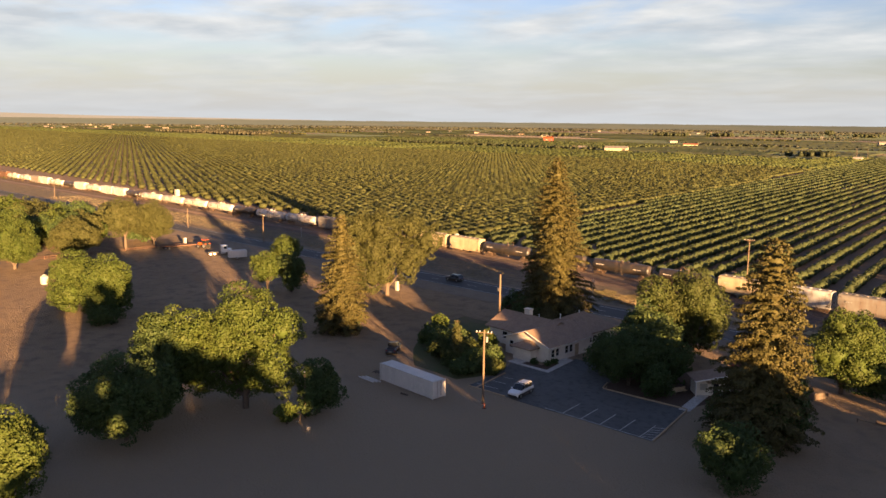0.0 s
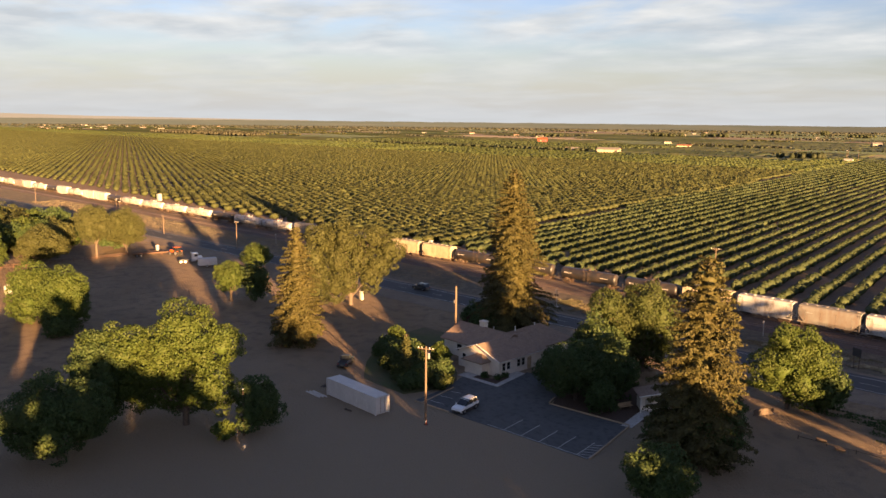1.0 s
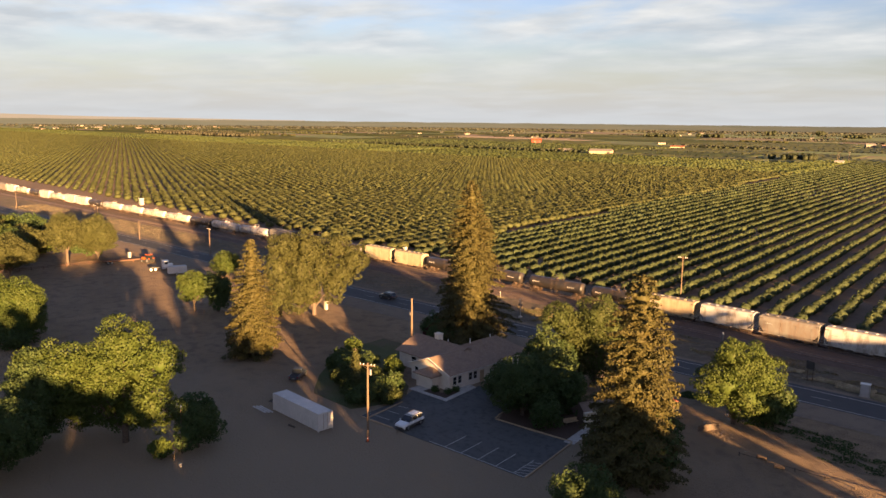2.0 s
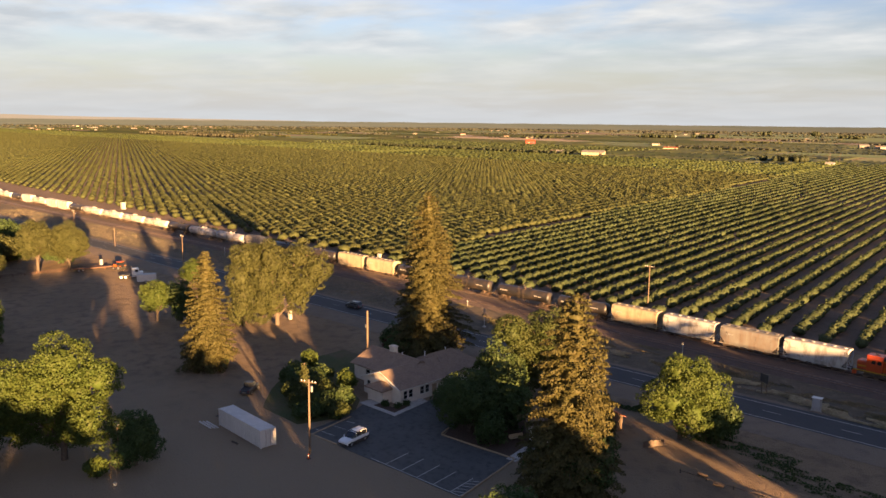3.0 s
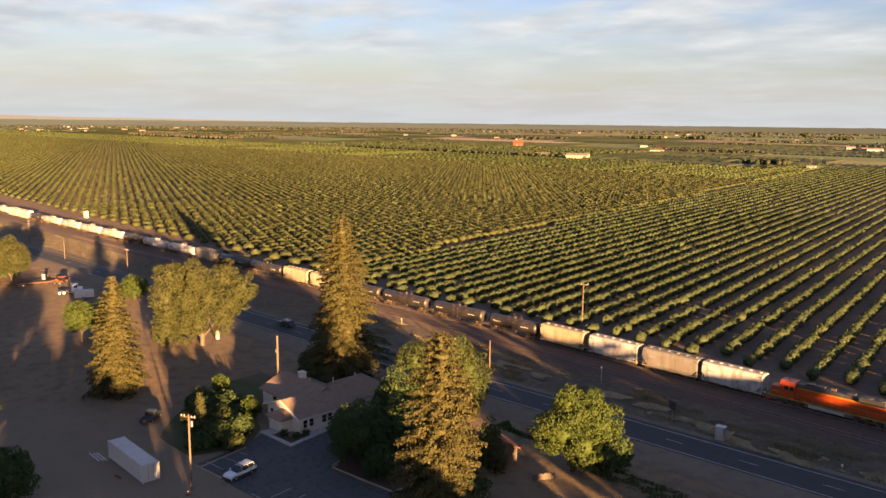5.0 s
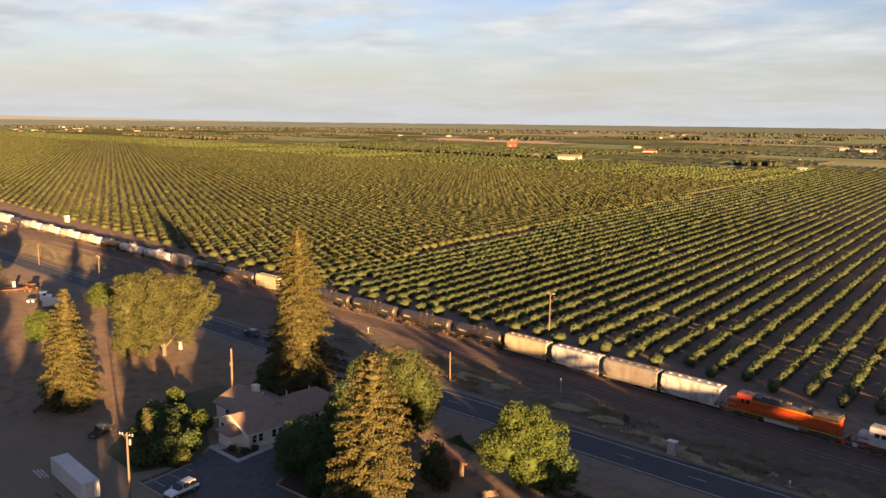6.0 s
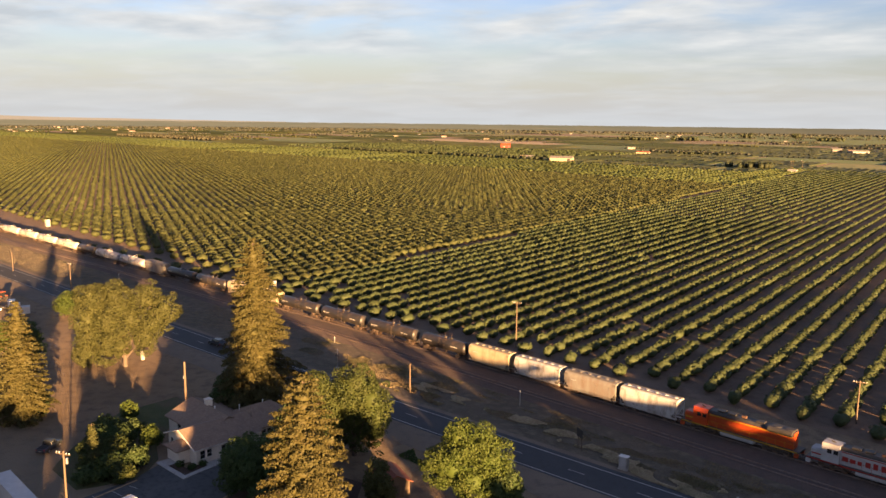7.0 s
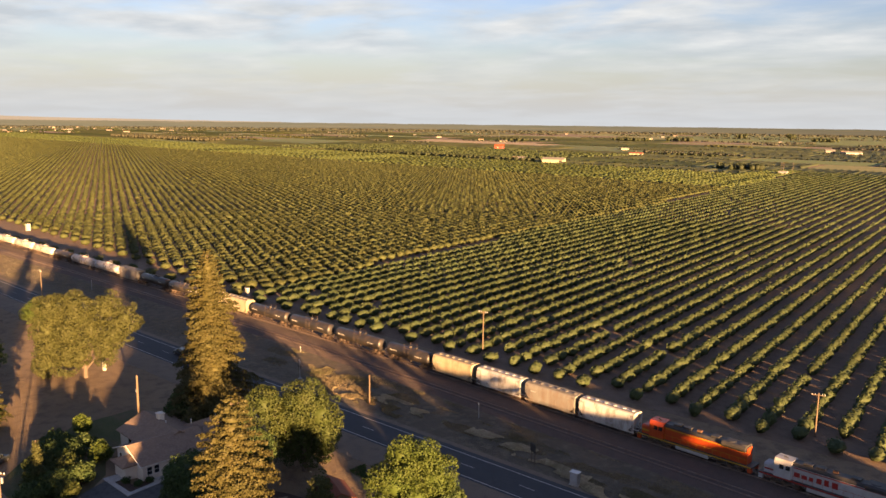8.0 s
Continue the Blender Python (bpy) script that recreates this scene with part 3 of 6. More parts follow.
def broadleaf(x, y, height, width, mat, label, seed, base=0.25, leaf=0.155, group="", name="tree", full=0.5, masses=None, thick=1.0):
    """A tree with a forked trunk and a crown of several uneven masses of leaf clumps. full: how wide the crown is at its foot."""
    r = np.random.default_rng(seed)
    t = thing(name, pose(x, y, 0, 0, 0, 46 if masses else seed * 37 % 360), label, "bush" if name == "bush" else "tree", group)
    z0 = height * base
    if not masses:
        top = height - z0
        masses = [(0, 0, z0 + 0.1 * top, height, width * 0.62)]
        k = 6 if width > 5 else 4
        for i in range(k):
            a = math.tau * (i + r.uniform(-0.25, 0.25)) / k
            w = width * r.uniform(0.36, 0.52)
            d = (width - w) / 2 * r.uniform(0.8, 1.05)
            foot = z0 + top * (r.uniform(0.0, 0.22) if i % 2 == 0 or full > 0.7 else r.uniform(0.15, 0.4))
            masses.append((math.cos(a) * d, math.sin(a) * d, foot, min(height * 0.97, foot + top * r.uniform(0.48, 0.68)), w))
    bm = bmesh.new()
    tr = 0.02 * height + 0.05
    rod(bm, (0, 0, -0.3), (0.1 * tr, 0, z0 + (height - z0) * 0.35), tr * 1.25, tr * 0.8, 10)
    for mx, my, m0, m1, mw in masses:
        if m1 < 0.62 * height:
            continue
        c = Vector((mx * 0.85, my * 0.85, m0 + (m1 - m0) * 0.45))
        mid = Vector((c[0] * 0.35, c[1] * 0.35, z0 * 0.8 + max(0.1, c[2] - z0) * 0.3))
        rod(bm, (0, 0, z0 * 0.8), mid, tr * 0.6, tr * 0.4, 6)
        rod(bm, mid, c, tr * 0.4, tr * 0.12, 5)
    part("trunk", bm, M["bark"], t)
    P, N, core, F = crown_leaves(masses, r, leaf, thick)
    lv = quads(P, N, leaf, r, 0.55)
    part("crown", mesh_of("crown", np.concatenate([core, lv]), np.concatenate([F, quad_faces(len(P), len(core))]), mat), mat, t)
    return t


def shade_tree(x, y, height, width, label, seed, core=1.4):
    """An unseen tall tree of the added belt, leafy down to the ground; a small core makes it thin and lacy."""
    r = np.random.default_rng(seed)
    t = thing("tree", pose(x, y, 0, 0, 0, seed * 37 % 360), label, "tree", "shelter belt")
    tr = 0.02 * height + 0.05
    part("trunk", rods(((0, 0, -0.3), (0.1 * tr, 0, height * 0.7), tr * 1.25, tr * 0.5), seg=10), M["bark"], t)
    V, F, P, N, count = [], [], [], [], 0
    lobes = r.uniform(0, math.tau, 3)
    for i in range(24):
        p = (i + r.uniform(0, 1)) / 24
        cr = r.uniform(0.10, 0.2) * width * (1.1 - 0.35 * p)
        ang = r.uniform(0, math.tau)
        R = math.sqrt(max(0.03, 1 - max(0.0, (p - 0.3) / 0.7) ** 2.1))
        R *= 0.98 + 0.14 * math.cos(2 * ang + lobes[0]) + 0.12 * math.cos(3 * ang + lobes[1] + 3 * p)
        k = r.uniform(0.62, 1.04) if i % 4 else r.uniform(0.0, 0.45)
        zz = cr * 0.6 + (height - cr * 1.35) * p
        c = np.array([math.cos(ang) * R * k * (width / 2 - cr * 0.75), math.sin(ang) * R * k * (width / 2 - cr * 0.75), zz + r.uniform(-0.3, 0.3) * cr])
        pts, q = clump_points(c, (cr * r.uniform(0.9, 1.3), cr * r.uniform(0.9, 1.3), cr * r.uniform(0.6, 1.0)), 12 if core > 1 else 30, r, 0.25)
        keep = pts[:, 2] > 0.1
        P.append(pts[keep]), N.append(q[keep])
        bv, bf = blob(c, (cr * core, cr * core, cr * core * 0.85), r)
        V.append(bv), F.append(bf + count)
        count += len(bv)
    P, N, lump = np.concatenate(P), np.concatenate(N), np.concatenate(V)
    lump[:, 2] = np.maximum(lump[:, 2], 0.05)
    me = mesh_of("crown", np.concatenate([lump, quads(P, N, 0.7 if core > 1 else 0.34, r, 0.85)]), np.concatenate([np.concatenate(F), quad_faces(len(P), len(lump))]), M["leaf_dark"])
    part("crown", me, None, t)
    return t


def conifer(x, y, height, width, mat, label, seed, base=0.05, power=0.6, leaf=0.17, whorl=0.8, group=""):
    """A tall conifer: straight trunk and whorls of drooping boughs, each a flat ragged pad of needle sprays."""
    r = np.random.default_rng(seed)
    t = thing("conifer", pose(x, y, 0), label, "tree", group)
    bm = bmesh.new()
    tr = 0.016 * height
    rod(bm, (0, 0, -0.3), (0, 0, height * 0.98), tr, 0.05, 10)
    P, N = [], []
    z0 = height * base
    z = z0
    turn = 0.0
    while z < height - 0.3:
        u = (z - z0) / (height - z0)
        prof = min(1.0, 0.7 + 3.0 * u) * (1 - u) ** power
        boughs = int(np.clip(5 + 6 * prof * width / 12, 5, 13))
        turn += 0.9
        for i in range(boughs):
            ang = turn + math.tau * (i + r.uniform(-0.3, 0.3)) / boughs
            n1 = noise.noise((math.cos(ang) * 1.3 + seed, math.sin(ang) * 1.3, z * 0.22))
            L = max(0.35, width / 2 * prof * (0.98 + 0.5 * n1) * r.uniform(0.82, 1.08) + 0.2)
            zz = z + r.uniform(-0.3, 0.3) * whorl
            d = np.array([math.cos(ang), math.sin(ang), 0.0])
            side = np.array([-d[1], d[0], 0.0])
            rise = 0.45 * u - 0.12
            k = int(8 + 15 * L + 3.6 * L * L)
            s = r.uniform(0.12, 1.0, k) ** 0.7
            w = r.normal(0, 0.55, k) * (0.20 * L + 0.16) * (1.25 - 0.75 * s)
            h = rise * L * s - 0.16 * L * s ** 2 - 0.22 * np.abs(w) + r.normal(0, 0.07, k)
            p = d * (L * s)[:, None] + side * w[:, None]
            p[:, 2] += zz + h
            P.append(p)
            N.append(d * 0.62 + side * (0.35 * np.sign(w))[:, None] + np.array([0, 0, 0.62]) + np.zeros((k, 3)))
            if i % 2 == 0:
                rod(bm, (0, 0, zz), tuple(d * L * 0.9 + np.array([0, 0, zz + rise * L * 0.9 - 0.13 * L])), 0.03 + 0.012 * L, 0.02, 4)
        z += whorl * r.uniform(0.8, 1.2) * (0.7 + 0.3 * prof)
    part("trunk", bm, M["bark"], t)
    P, N = np.concatenate(P), np.concatenate(N)
    ok = P[:, 2] > 0.1
    P, N = P[ok], N[ok]
    V, F, count = [], [], 0
    for u in np.arange(0.04, 0.93, 0.05):
        w = width / 2 * (1 - u) ** power * 0.45
        bv, bf = blob((0, 0, z0 + (height - z0) * u), (w, w, height * 0.04), r, 4, 9)
        V.append(bv), F.append(bf + count)
        count += len(bv)
    lv = quads(P, N, leaf, r, 0.4)
    me = mesh_of("crown", np.concatenate(V + [lv]), np.concatenate(F + [quad_faces(len(P), count)]), mat)
    part("crown", me, mat, t)
    return t


CONIFER = "tall conifer with dense gold-lit drooping branches"
conifer(-121, 86.5, 23.2, 12.5, M["leaf_conifer"], CONIFER + " beside a dirt yard", 11, power=0.72)
conifer(-97.5, 121.6, 33.6, 17, M["leaf_conifer"], CONIFER + " behind the white house", 12, power=0.62)
conifer(-41.6, 93.8, 26.6, 13.5, M["leaf_conifer"], CONIFER + " beside the parking lot", 13, power=0.46)
broadleaf(-97, 52, 17, 17.5, M["leaf_green"], "broad leafy green tree on dirt ground", 21, 0.12,
          masses=((0.4, 0, 10.5, 17.2, 7.0), (-2.6, 0.5, 7.5, 13.5, 6.0), (-7.9, 0, 7.0, 14.0, 6.0), (-5.2, 0, 9.5, 12.8, 4.5), (-12.4, 0, 10.6, 13.2, 4.2), (5.4, 0.3, 9.2, 14.2, 5.0), (2.8, 0, 7.5, 12.5, 5.2),
                  (4.0, -1.0, 2.4, 9.0, 5.6), (1.6, -0.6, 3.0, 6.4, 3.6), (-7.5, 1, 1.5, 9.5, 8.0), (-2.0, 2, 1.5, 9.5, 7.0), (-12.0, 1, 2.0, 10.5, 6.5), (-4.5, -0.6, 6.2, 9.6, 4.6)))
broadleaf(-97, 35, 10.7, 14, M["leaf_dark"], "dark green shaded bushy tree", 22, 0.06)
broadleaf(-104, 43, 13.4, 9, M["leaf_dark"], "dark green bushy tree", 23, 0.06)
broadleaf(-88.5, 58.5, 7.8, 7, M["leaf_dark"], "dark green shaded bushy tree", 24, 0.05)
broadleaf(-172, 54.5, 12.0, 12.6, M["leaf_green"], "leafy green yard tree", 25, 0.1,
          masses=((0, 0, 2.0, 12.0, 5.6), (-2.7, 0, 0.9, 8.6, 4.5), (2.7, 0, 0.9, 9.6, 4.4), (0.4, -2.6, 0.7, 7.4, 5.4), (0, 2.6, 3.0, 10.4, 5.6), (-1.6, -1, 5.5, 11.4, 4.8), (2, 0.6, 6.0, 11.6, 4.6)))
broadleaf(-160.5, 57, 13.0, 12.4, M["leaf_green"], "leafy green yard tree", 26, 0.1,
          masses=((0, 0, 2.0, 13.0, 5.6), (-2.7, 0, 0.9, 8.6, 4.5), (2.7, 0, 0.9, 9.6, 4.4), (0.4, -2.6, 0.7, 7.4, 5.4), (0, 2.6, 3.0, 10.4, 5.6), (-1.6, -1, 5.5, 11.4, 4.8), (2, 0.6, 6.0, 11.6, 4.6)))
broadleaf(-162, 95, 9.5, 7.8, M["leaf_green"], "small round leafy green tree", 27, 0.25)
broadleaf(-158, 99, 9.8, 6.5, M["leaf_dark"], "small dark green shaded tree", 28, 0.1)
broadleaf(-196.5, 122.4, 6.8, 9, M["leaf_green"], "small green roadside tree", 29, 0.1)
broadleaf(-140.5, 114, 18.5, 21.5, M["leaf_olive"], "broad olive green tree with drooping crown", 30, 0.12,
          masses=((-6.8, 0, 12.5, 19.0, 6.2), (-1.6, 0, 12.0, 19.4, 6.6), (5.2, 0.4, 12.5, 19.0, 5.8), (9.2, 0, 9.5, 16.5, 5.6), (-8.0, 0, 7.0, 14.5, 5.6), (-8.4, -0.8, 0.4, 6.5, 5.0), (-7.4, -0.6, 3.5, 10.0, 5.6),
                  (-3.4, -0.8, 0.8, 8.5, 5.2), (-0.6, -0.9, 2.6, 8.5, 3.8), (-3.2, 0, 6.0, 15.0, 7.0), (1.6, 0.8, 7.0, 14.5, 6.0), (4.8, 0, 3.0, 11.0, 4.6), (6.6, 0, 7.0, 13.0, 5.2)))
broadleaf(-67, 121.5, 15.6, 14, M["leaf_mid"], "leafy green tree beside the highway", 31, 0.12,
          masses=((-6.4, 0, 8.0, 14.6, 5.4), (-3.2, 0.5, 6.5, 13.0, 5.2), (0.2, 0, 8.5, 15.8, 6.6), (3.0, 0, 6.0, 13.0, 5.2), (4.0, -0.3, 4.0, 9.5, 4.0), (3.2, 0, 1.6, 6.4, 3.0), (-1.0, 0.5, 4.5, 10.5, 5.6), (-3.0, 2, 1.0, 8.5, 6.5), (0.6, 1.2, 0.8, 7.0, 5.4)))
broadleaf(-42, 122, 13.1, 14, M["leaf_green"], "round leafy green tree beside the highway", 32, 0.1,
          masses=((-0.9, 0, 8.6, 13.1, 4.0), (0.6, 0.3, 5.0, 11.8, 6.6), (-3.0, 0, 3.2, 9.6, 5.4), (4.0, 0, 4.2, 10.2, 5.0), (1.2, -1.2, 1.4, 7.6, 5.6), (-1.6, -1, 4.0, 9.0, 5.4), (2.8, 0, 7.6, 11.4, 4.2), (4.4, 0.5, 1.2, 6.0, 4.6)))
broadleaf(-66, 101, 9.5, 10, M["leaf_dark"], "dark green shaded tree beside the parking lot", 33, 0.08)
broadleaf(-38.4, 79.5, 7.3, 8, M["leaf_dark"], "dark green bush with a lit top", 34, 0.04)
broadleaf(-87.6, 19, 10.7, 8, M["leaf_green"], "leafy green tree on dirt ground", 35, 0.05)
broadleaf(-243, 94, 15.5, 12, M["leaf_olive"], "olive green tree with pale forked trunk", 41, 0.3)
broadleaf(-245, 104, 14, 13, M["leaf_olive"], "olive green roadside tree", 42, 0.12)
broadleaf(-229, 74, 12, 14, M["leaf_olive"], "olive green spreading tree", 43, 0.25)
broadleaf(-230, 59, 15.5, 13, M["leaf_green"], "tall leafy green tree beside a fence", 44, 0.06, full=0.8)
broadleaf(-246, 79, 11.5, 12, M["leaf_dark"], "dark green bushy tree", 45, 0.1)
for i, (x, y, h, w) in enumerate(((-262, 88, 10, 13), (-270, 74, 9, 14), (-285, 86, 9, 16), (-300, 72, 9, 15), (-318, 84, 8, 16), (-335, 78, 8, 15), (-262, 62, 10, 12), (-352, 92, 7, 14), (-290, 62, 9, 14))):
    broadleaf(x, y, h, w, M["leaf_green" if i % 2 else "leaf_olive"], "low leafy green tree in a roadside grove", 60 + i, 0.05, 0.3)
rl = np.random.default_rng(77)
for i in range(20):
    x, y = rl.uniform(-345, -250), rl.uniform(70, 116)
    broadleaf(x, y + 0.05 * (x + 250), rl.uniform(6, 10), rl.uniform(9, 14), M[("leaf_green", "leaf_olive", "leaf_dark")[i % 3]], "low leafy tree in a roadside grove", 500 + i, 0.04, 0.32, full=0.8)
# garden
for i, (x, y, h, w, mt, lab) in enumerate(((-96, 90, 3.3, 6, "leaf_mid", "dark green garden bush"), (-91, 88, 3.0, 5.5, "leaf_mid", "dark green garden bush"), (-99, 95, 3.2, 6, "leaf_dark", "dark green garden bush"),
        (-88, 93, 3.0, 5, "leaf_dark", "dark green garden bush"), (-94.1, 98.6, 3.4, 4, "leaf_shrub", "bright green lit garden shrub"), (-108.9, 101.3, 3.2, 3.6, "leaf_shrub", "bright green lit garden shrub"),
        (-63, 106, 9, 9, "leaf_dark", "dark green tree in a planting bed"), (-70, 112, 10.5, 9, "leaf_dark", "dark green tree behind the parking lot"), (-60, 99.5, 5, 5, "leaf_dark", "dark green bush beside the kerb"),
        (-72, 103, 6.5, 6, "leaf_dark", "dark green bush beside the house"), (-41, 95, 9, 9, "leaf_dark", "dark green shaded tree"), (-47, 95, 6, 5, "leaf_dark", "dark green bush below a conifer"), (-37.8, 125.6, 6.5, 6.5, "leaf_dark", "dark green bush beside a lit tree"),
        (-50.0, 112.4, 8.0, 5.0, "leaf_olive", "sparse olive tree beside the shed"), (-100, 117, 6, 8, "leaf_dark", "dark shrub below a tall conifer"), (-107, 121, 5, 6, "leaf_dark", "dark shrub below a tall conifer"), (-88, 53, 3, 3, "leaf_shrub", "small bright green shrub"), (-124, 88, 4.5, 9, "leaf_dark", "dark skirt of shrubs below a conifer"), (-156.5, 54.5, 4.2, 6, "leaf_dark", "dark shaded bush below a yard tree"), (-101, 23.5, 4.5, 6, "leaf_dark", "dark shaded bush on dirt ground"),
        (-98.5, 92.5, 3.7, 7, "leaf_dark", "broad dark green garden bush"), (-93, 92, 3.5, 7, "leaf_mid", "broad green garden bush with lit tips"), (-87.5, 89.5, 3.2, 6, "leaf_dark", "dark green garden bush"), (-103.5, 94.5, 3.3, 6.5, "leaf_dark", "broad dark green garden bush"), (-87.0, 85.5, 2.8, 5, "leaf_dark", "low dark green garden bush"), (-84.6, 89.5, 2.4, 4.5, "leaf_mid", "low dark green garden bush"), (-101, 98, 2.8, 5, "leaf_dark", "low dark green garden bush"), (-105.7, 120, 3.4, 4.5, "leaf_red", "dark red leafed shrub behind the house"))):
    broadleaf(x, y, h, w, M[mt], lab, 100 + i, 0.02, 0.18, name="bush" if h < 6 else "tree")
conifer(-90.5, 87.5, 8.2, 2.6, M["leaf_olive"], "small narrow lit cypress in the garden", 14, power=0.6, leaf=0.14, whorl=0.5)

# an unseen shelter belt, added on the sunward side, keeps the yard in shade
BELT = "unseen tall leafy tree added to shade the yard"


def sunward(a, c):
    """A spot a metres down the light and c metres across it."""
    return (-0.94 * a + 0.345 * c, 0.345 * a + 0.94 * c)


def belt(c0, c1, a, height, step=5.5, core=1.4):
    c = c0
    i = 0
    c_end = c1 + (step / 2 if c1 > c0 else 0)
    while c <= c_end:
        x, y = sunward(a + (4.5 if i % 2 else 0), c)
        h = height * (0.95 + 0.1 * math.sin(c * 1.7))
        shade_tree(x, y, h, step * 1.8, BELT, 400 + int(c * 3) % 97 + i, core)
        c += step / 2 if c1 > c0 else step
        i += 1


belt(-62, -26, -22, 20)
belt(-21, -17.5, -22, 16.6, 5)
belt(-14, -12.2, -22, 13.5, 3.6)
belt(-10.6, -7.4, -22, 15.6, 3.6)
belt(-5.4, 3, -22, 25)
belt(3.6, 5.4, -22, 23, 4)
belt(6.6, 11, -22, 21.4, 4.4)
belt(12.4, 17.2, -22, 21.0, 3.6)
belt(16.8, 18.6, -22, 12.4, 3.2)
belt(18.4, 22, -22, 10.6, 3.6)
belt(23.2, 29.5, -22, 22.5, 5)
belt(22.8, 23.4, -22, 25, 3.6)
belt(32, 36, -22, 21.5, 5)
belt(39.6, 39.6, -22, 21.5, 3.6)
belt(36.5, 41.8, -22, 17.6, 3.6)
belt(40.6, 41.4, -22, 18.4, 3.6)
belt(42.0, 54, -22, 15.4, 3.6)
belt(49.6, 53, -22, 19.2, 3.6)
belt(55.4, 60, -22, 14.6, 3.6)
belt(61, 64, -22, 18.3, 4)
belt(65.5, 70, -22, 19, 4)
belt(68, 88, -22, 19.8)
# lacy unseen trees, added to dim one strip of sun
belt(90.5, 97, -22, 12.4, 4.4, 0.55)
belt(103.6, 140, -48, 18.4, 6.0)
belt(143, 178, -48, 17.9, 6.0)
belt(113, 138, -48, 22.0, 4.0)

# ---- orchard ----
ROW_X, STEP_Y, LEAN_X = 6.6, 4.84, -0.15


def orchard_tree(kind, r):
    """One tree of the orchard at unit size: a lumpy core clad in leaf patches. Returns corners and faces."""
    n, size = {0: (80, 0.075), 1: (14, 0.125), 2: (1, 0.2)}[kind]
    d = r.normal(0, 1, (n, 3))
    d /= np.linalg.norm(d, axis=1, keepdims=True)
    d[:, 2] = np.where(d[:, 2] < -0.35, -d[:, 2], d[:, 2])
    lump = 1 + 0.09 * np.cos(2 * np.arctan2(d[:, 1], d[:, 0]) + r.uniform(0, 6)) + 0.07 * np.cos(5 * d[:, 2] + r.uniform(0, 6))
    p = d * (lump * r.uniform(0.86, 1.06, n))[:, None] * np.array([0.46, 0.46, 0.46]) + np.array([0, 0, 0.5])
    p[:, 2] = np.maximum(p[:, 2], 0.04)
    q = quads(p, d, size, r, 0.38)
    rings, seg = ((5, 9), (3, 6), (2, 4))[kind]
    bv, bf = blob((0, 0, 0.48), (0.45, 0.45, 0.45), r, rings, seg)
    return np.concatenate([bv, q]), np.concatenate([bf, quad_faces(n, len(bv))])


def plant(name, spots, kind, mat, label, width, height, along=1.0):
    """Joins many orchard trees, each turned and sized a little differently, into one mesh."""
    r = np.random.default_rng(len(spots) + kind)
    shapes = [orchard_tree(kind, r) for _ in range(12)]
    pick = r.integers(0, 12, len(spots))
    V, F, k = [], [], 0
    for s in range(12):
        here = spots[pick == s]
        if not len(here):
            continue
        a = r.uniform(0, 2 * math.pi, len(here))
        w = width * r.uniform(0.92, 1.08, len(here))
        h = height * r.uniform(0.92, 1.08, len(here))
        q, f = shapes[s]
        c, sn = np.cos(a)[:, None], np.sin(a)[:, None]
        x = (q[None, :, 0] * c - q[None, :, 1] * sn) * w[:, None] + here[:, 0:1]
        y = (q[None, :, 0] * sn + q[None, :, 1] * c) * w[:, None] * along + here[:, 1:2]
        z = q[None, :, 2] * h[:, None]
        V.append(np.stack([x, y, z], 2).reshape(-1, 3))
        F.append((f[None] + (np.arange(len(here)) * len(q))[:, None, None]).reshape(-1, 4) + k)
        k += len(here) * len(q)
    ob = new(name, mesh_of(name, np.concatenate(V), np.concatenate(F), mat, True))
    return tagged(ob, label, "orchard", kind="stuff")


def border(y):
    """The line between the old orchard, to the left, and the young one."""
    return -199 - 0.17 * (y - 245)


def orchard_edge(x):
    """The line of the first trees."""
    return 189.6 + 0.06 * (x + 85) + 0.5 * bend(x)


def orchard_spots(step, old):
    out = []
    for i in range(-520, 30):
        x0 = i * ROW_X - 0.4
        ys = np.arange(0, int(900 / step)) * step + (i % 2) * step / 2 + 186.5
        xs = x0 + (ys - 190) * LEAN_X
        edge = orchard_edge(xs)
        if i % 2:                                  # the first tree of each row stands on the edge
            first = int(np.argmax(ys > edge))
            ys[first] = edge[first] + (0.2 if ys[first] - edge[first] < 2.2 else 0.5)
            xs = x0 + (ys - 190) * LEAN_X
        ok = (ys > edge) & (ys < np.where(xs > -370, 1060, 940)) & (-xs < 4.6 * ys - 60) & (-xs > 0.25 * ys - 140)
        ok &= (xs < border(ys) - 1.0) if old else (xs > border(ys) + 0.9)
        out.append(np.stack([xs, ys, np.full_like(xs, i)], 1)[ok])
    s = np.concatenate(out)
    r = np.random.default_rng(3)
    s[:, :2] += r.normal(0, 0.09, (len(s), 2))
    return s[r.random(len(s)) > 0.005]


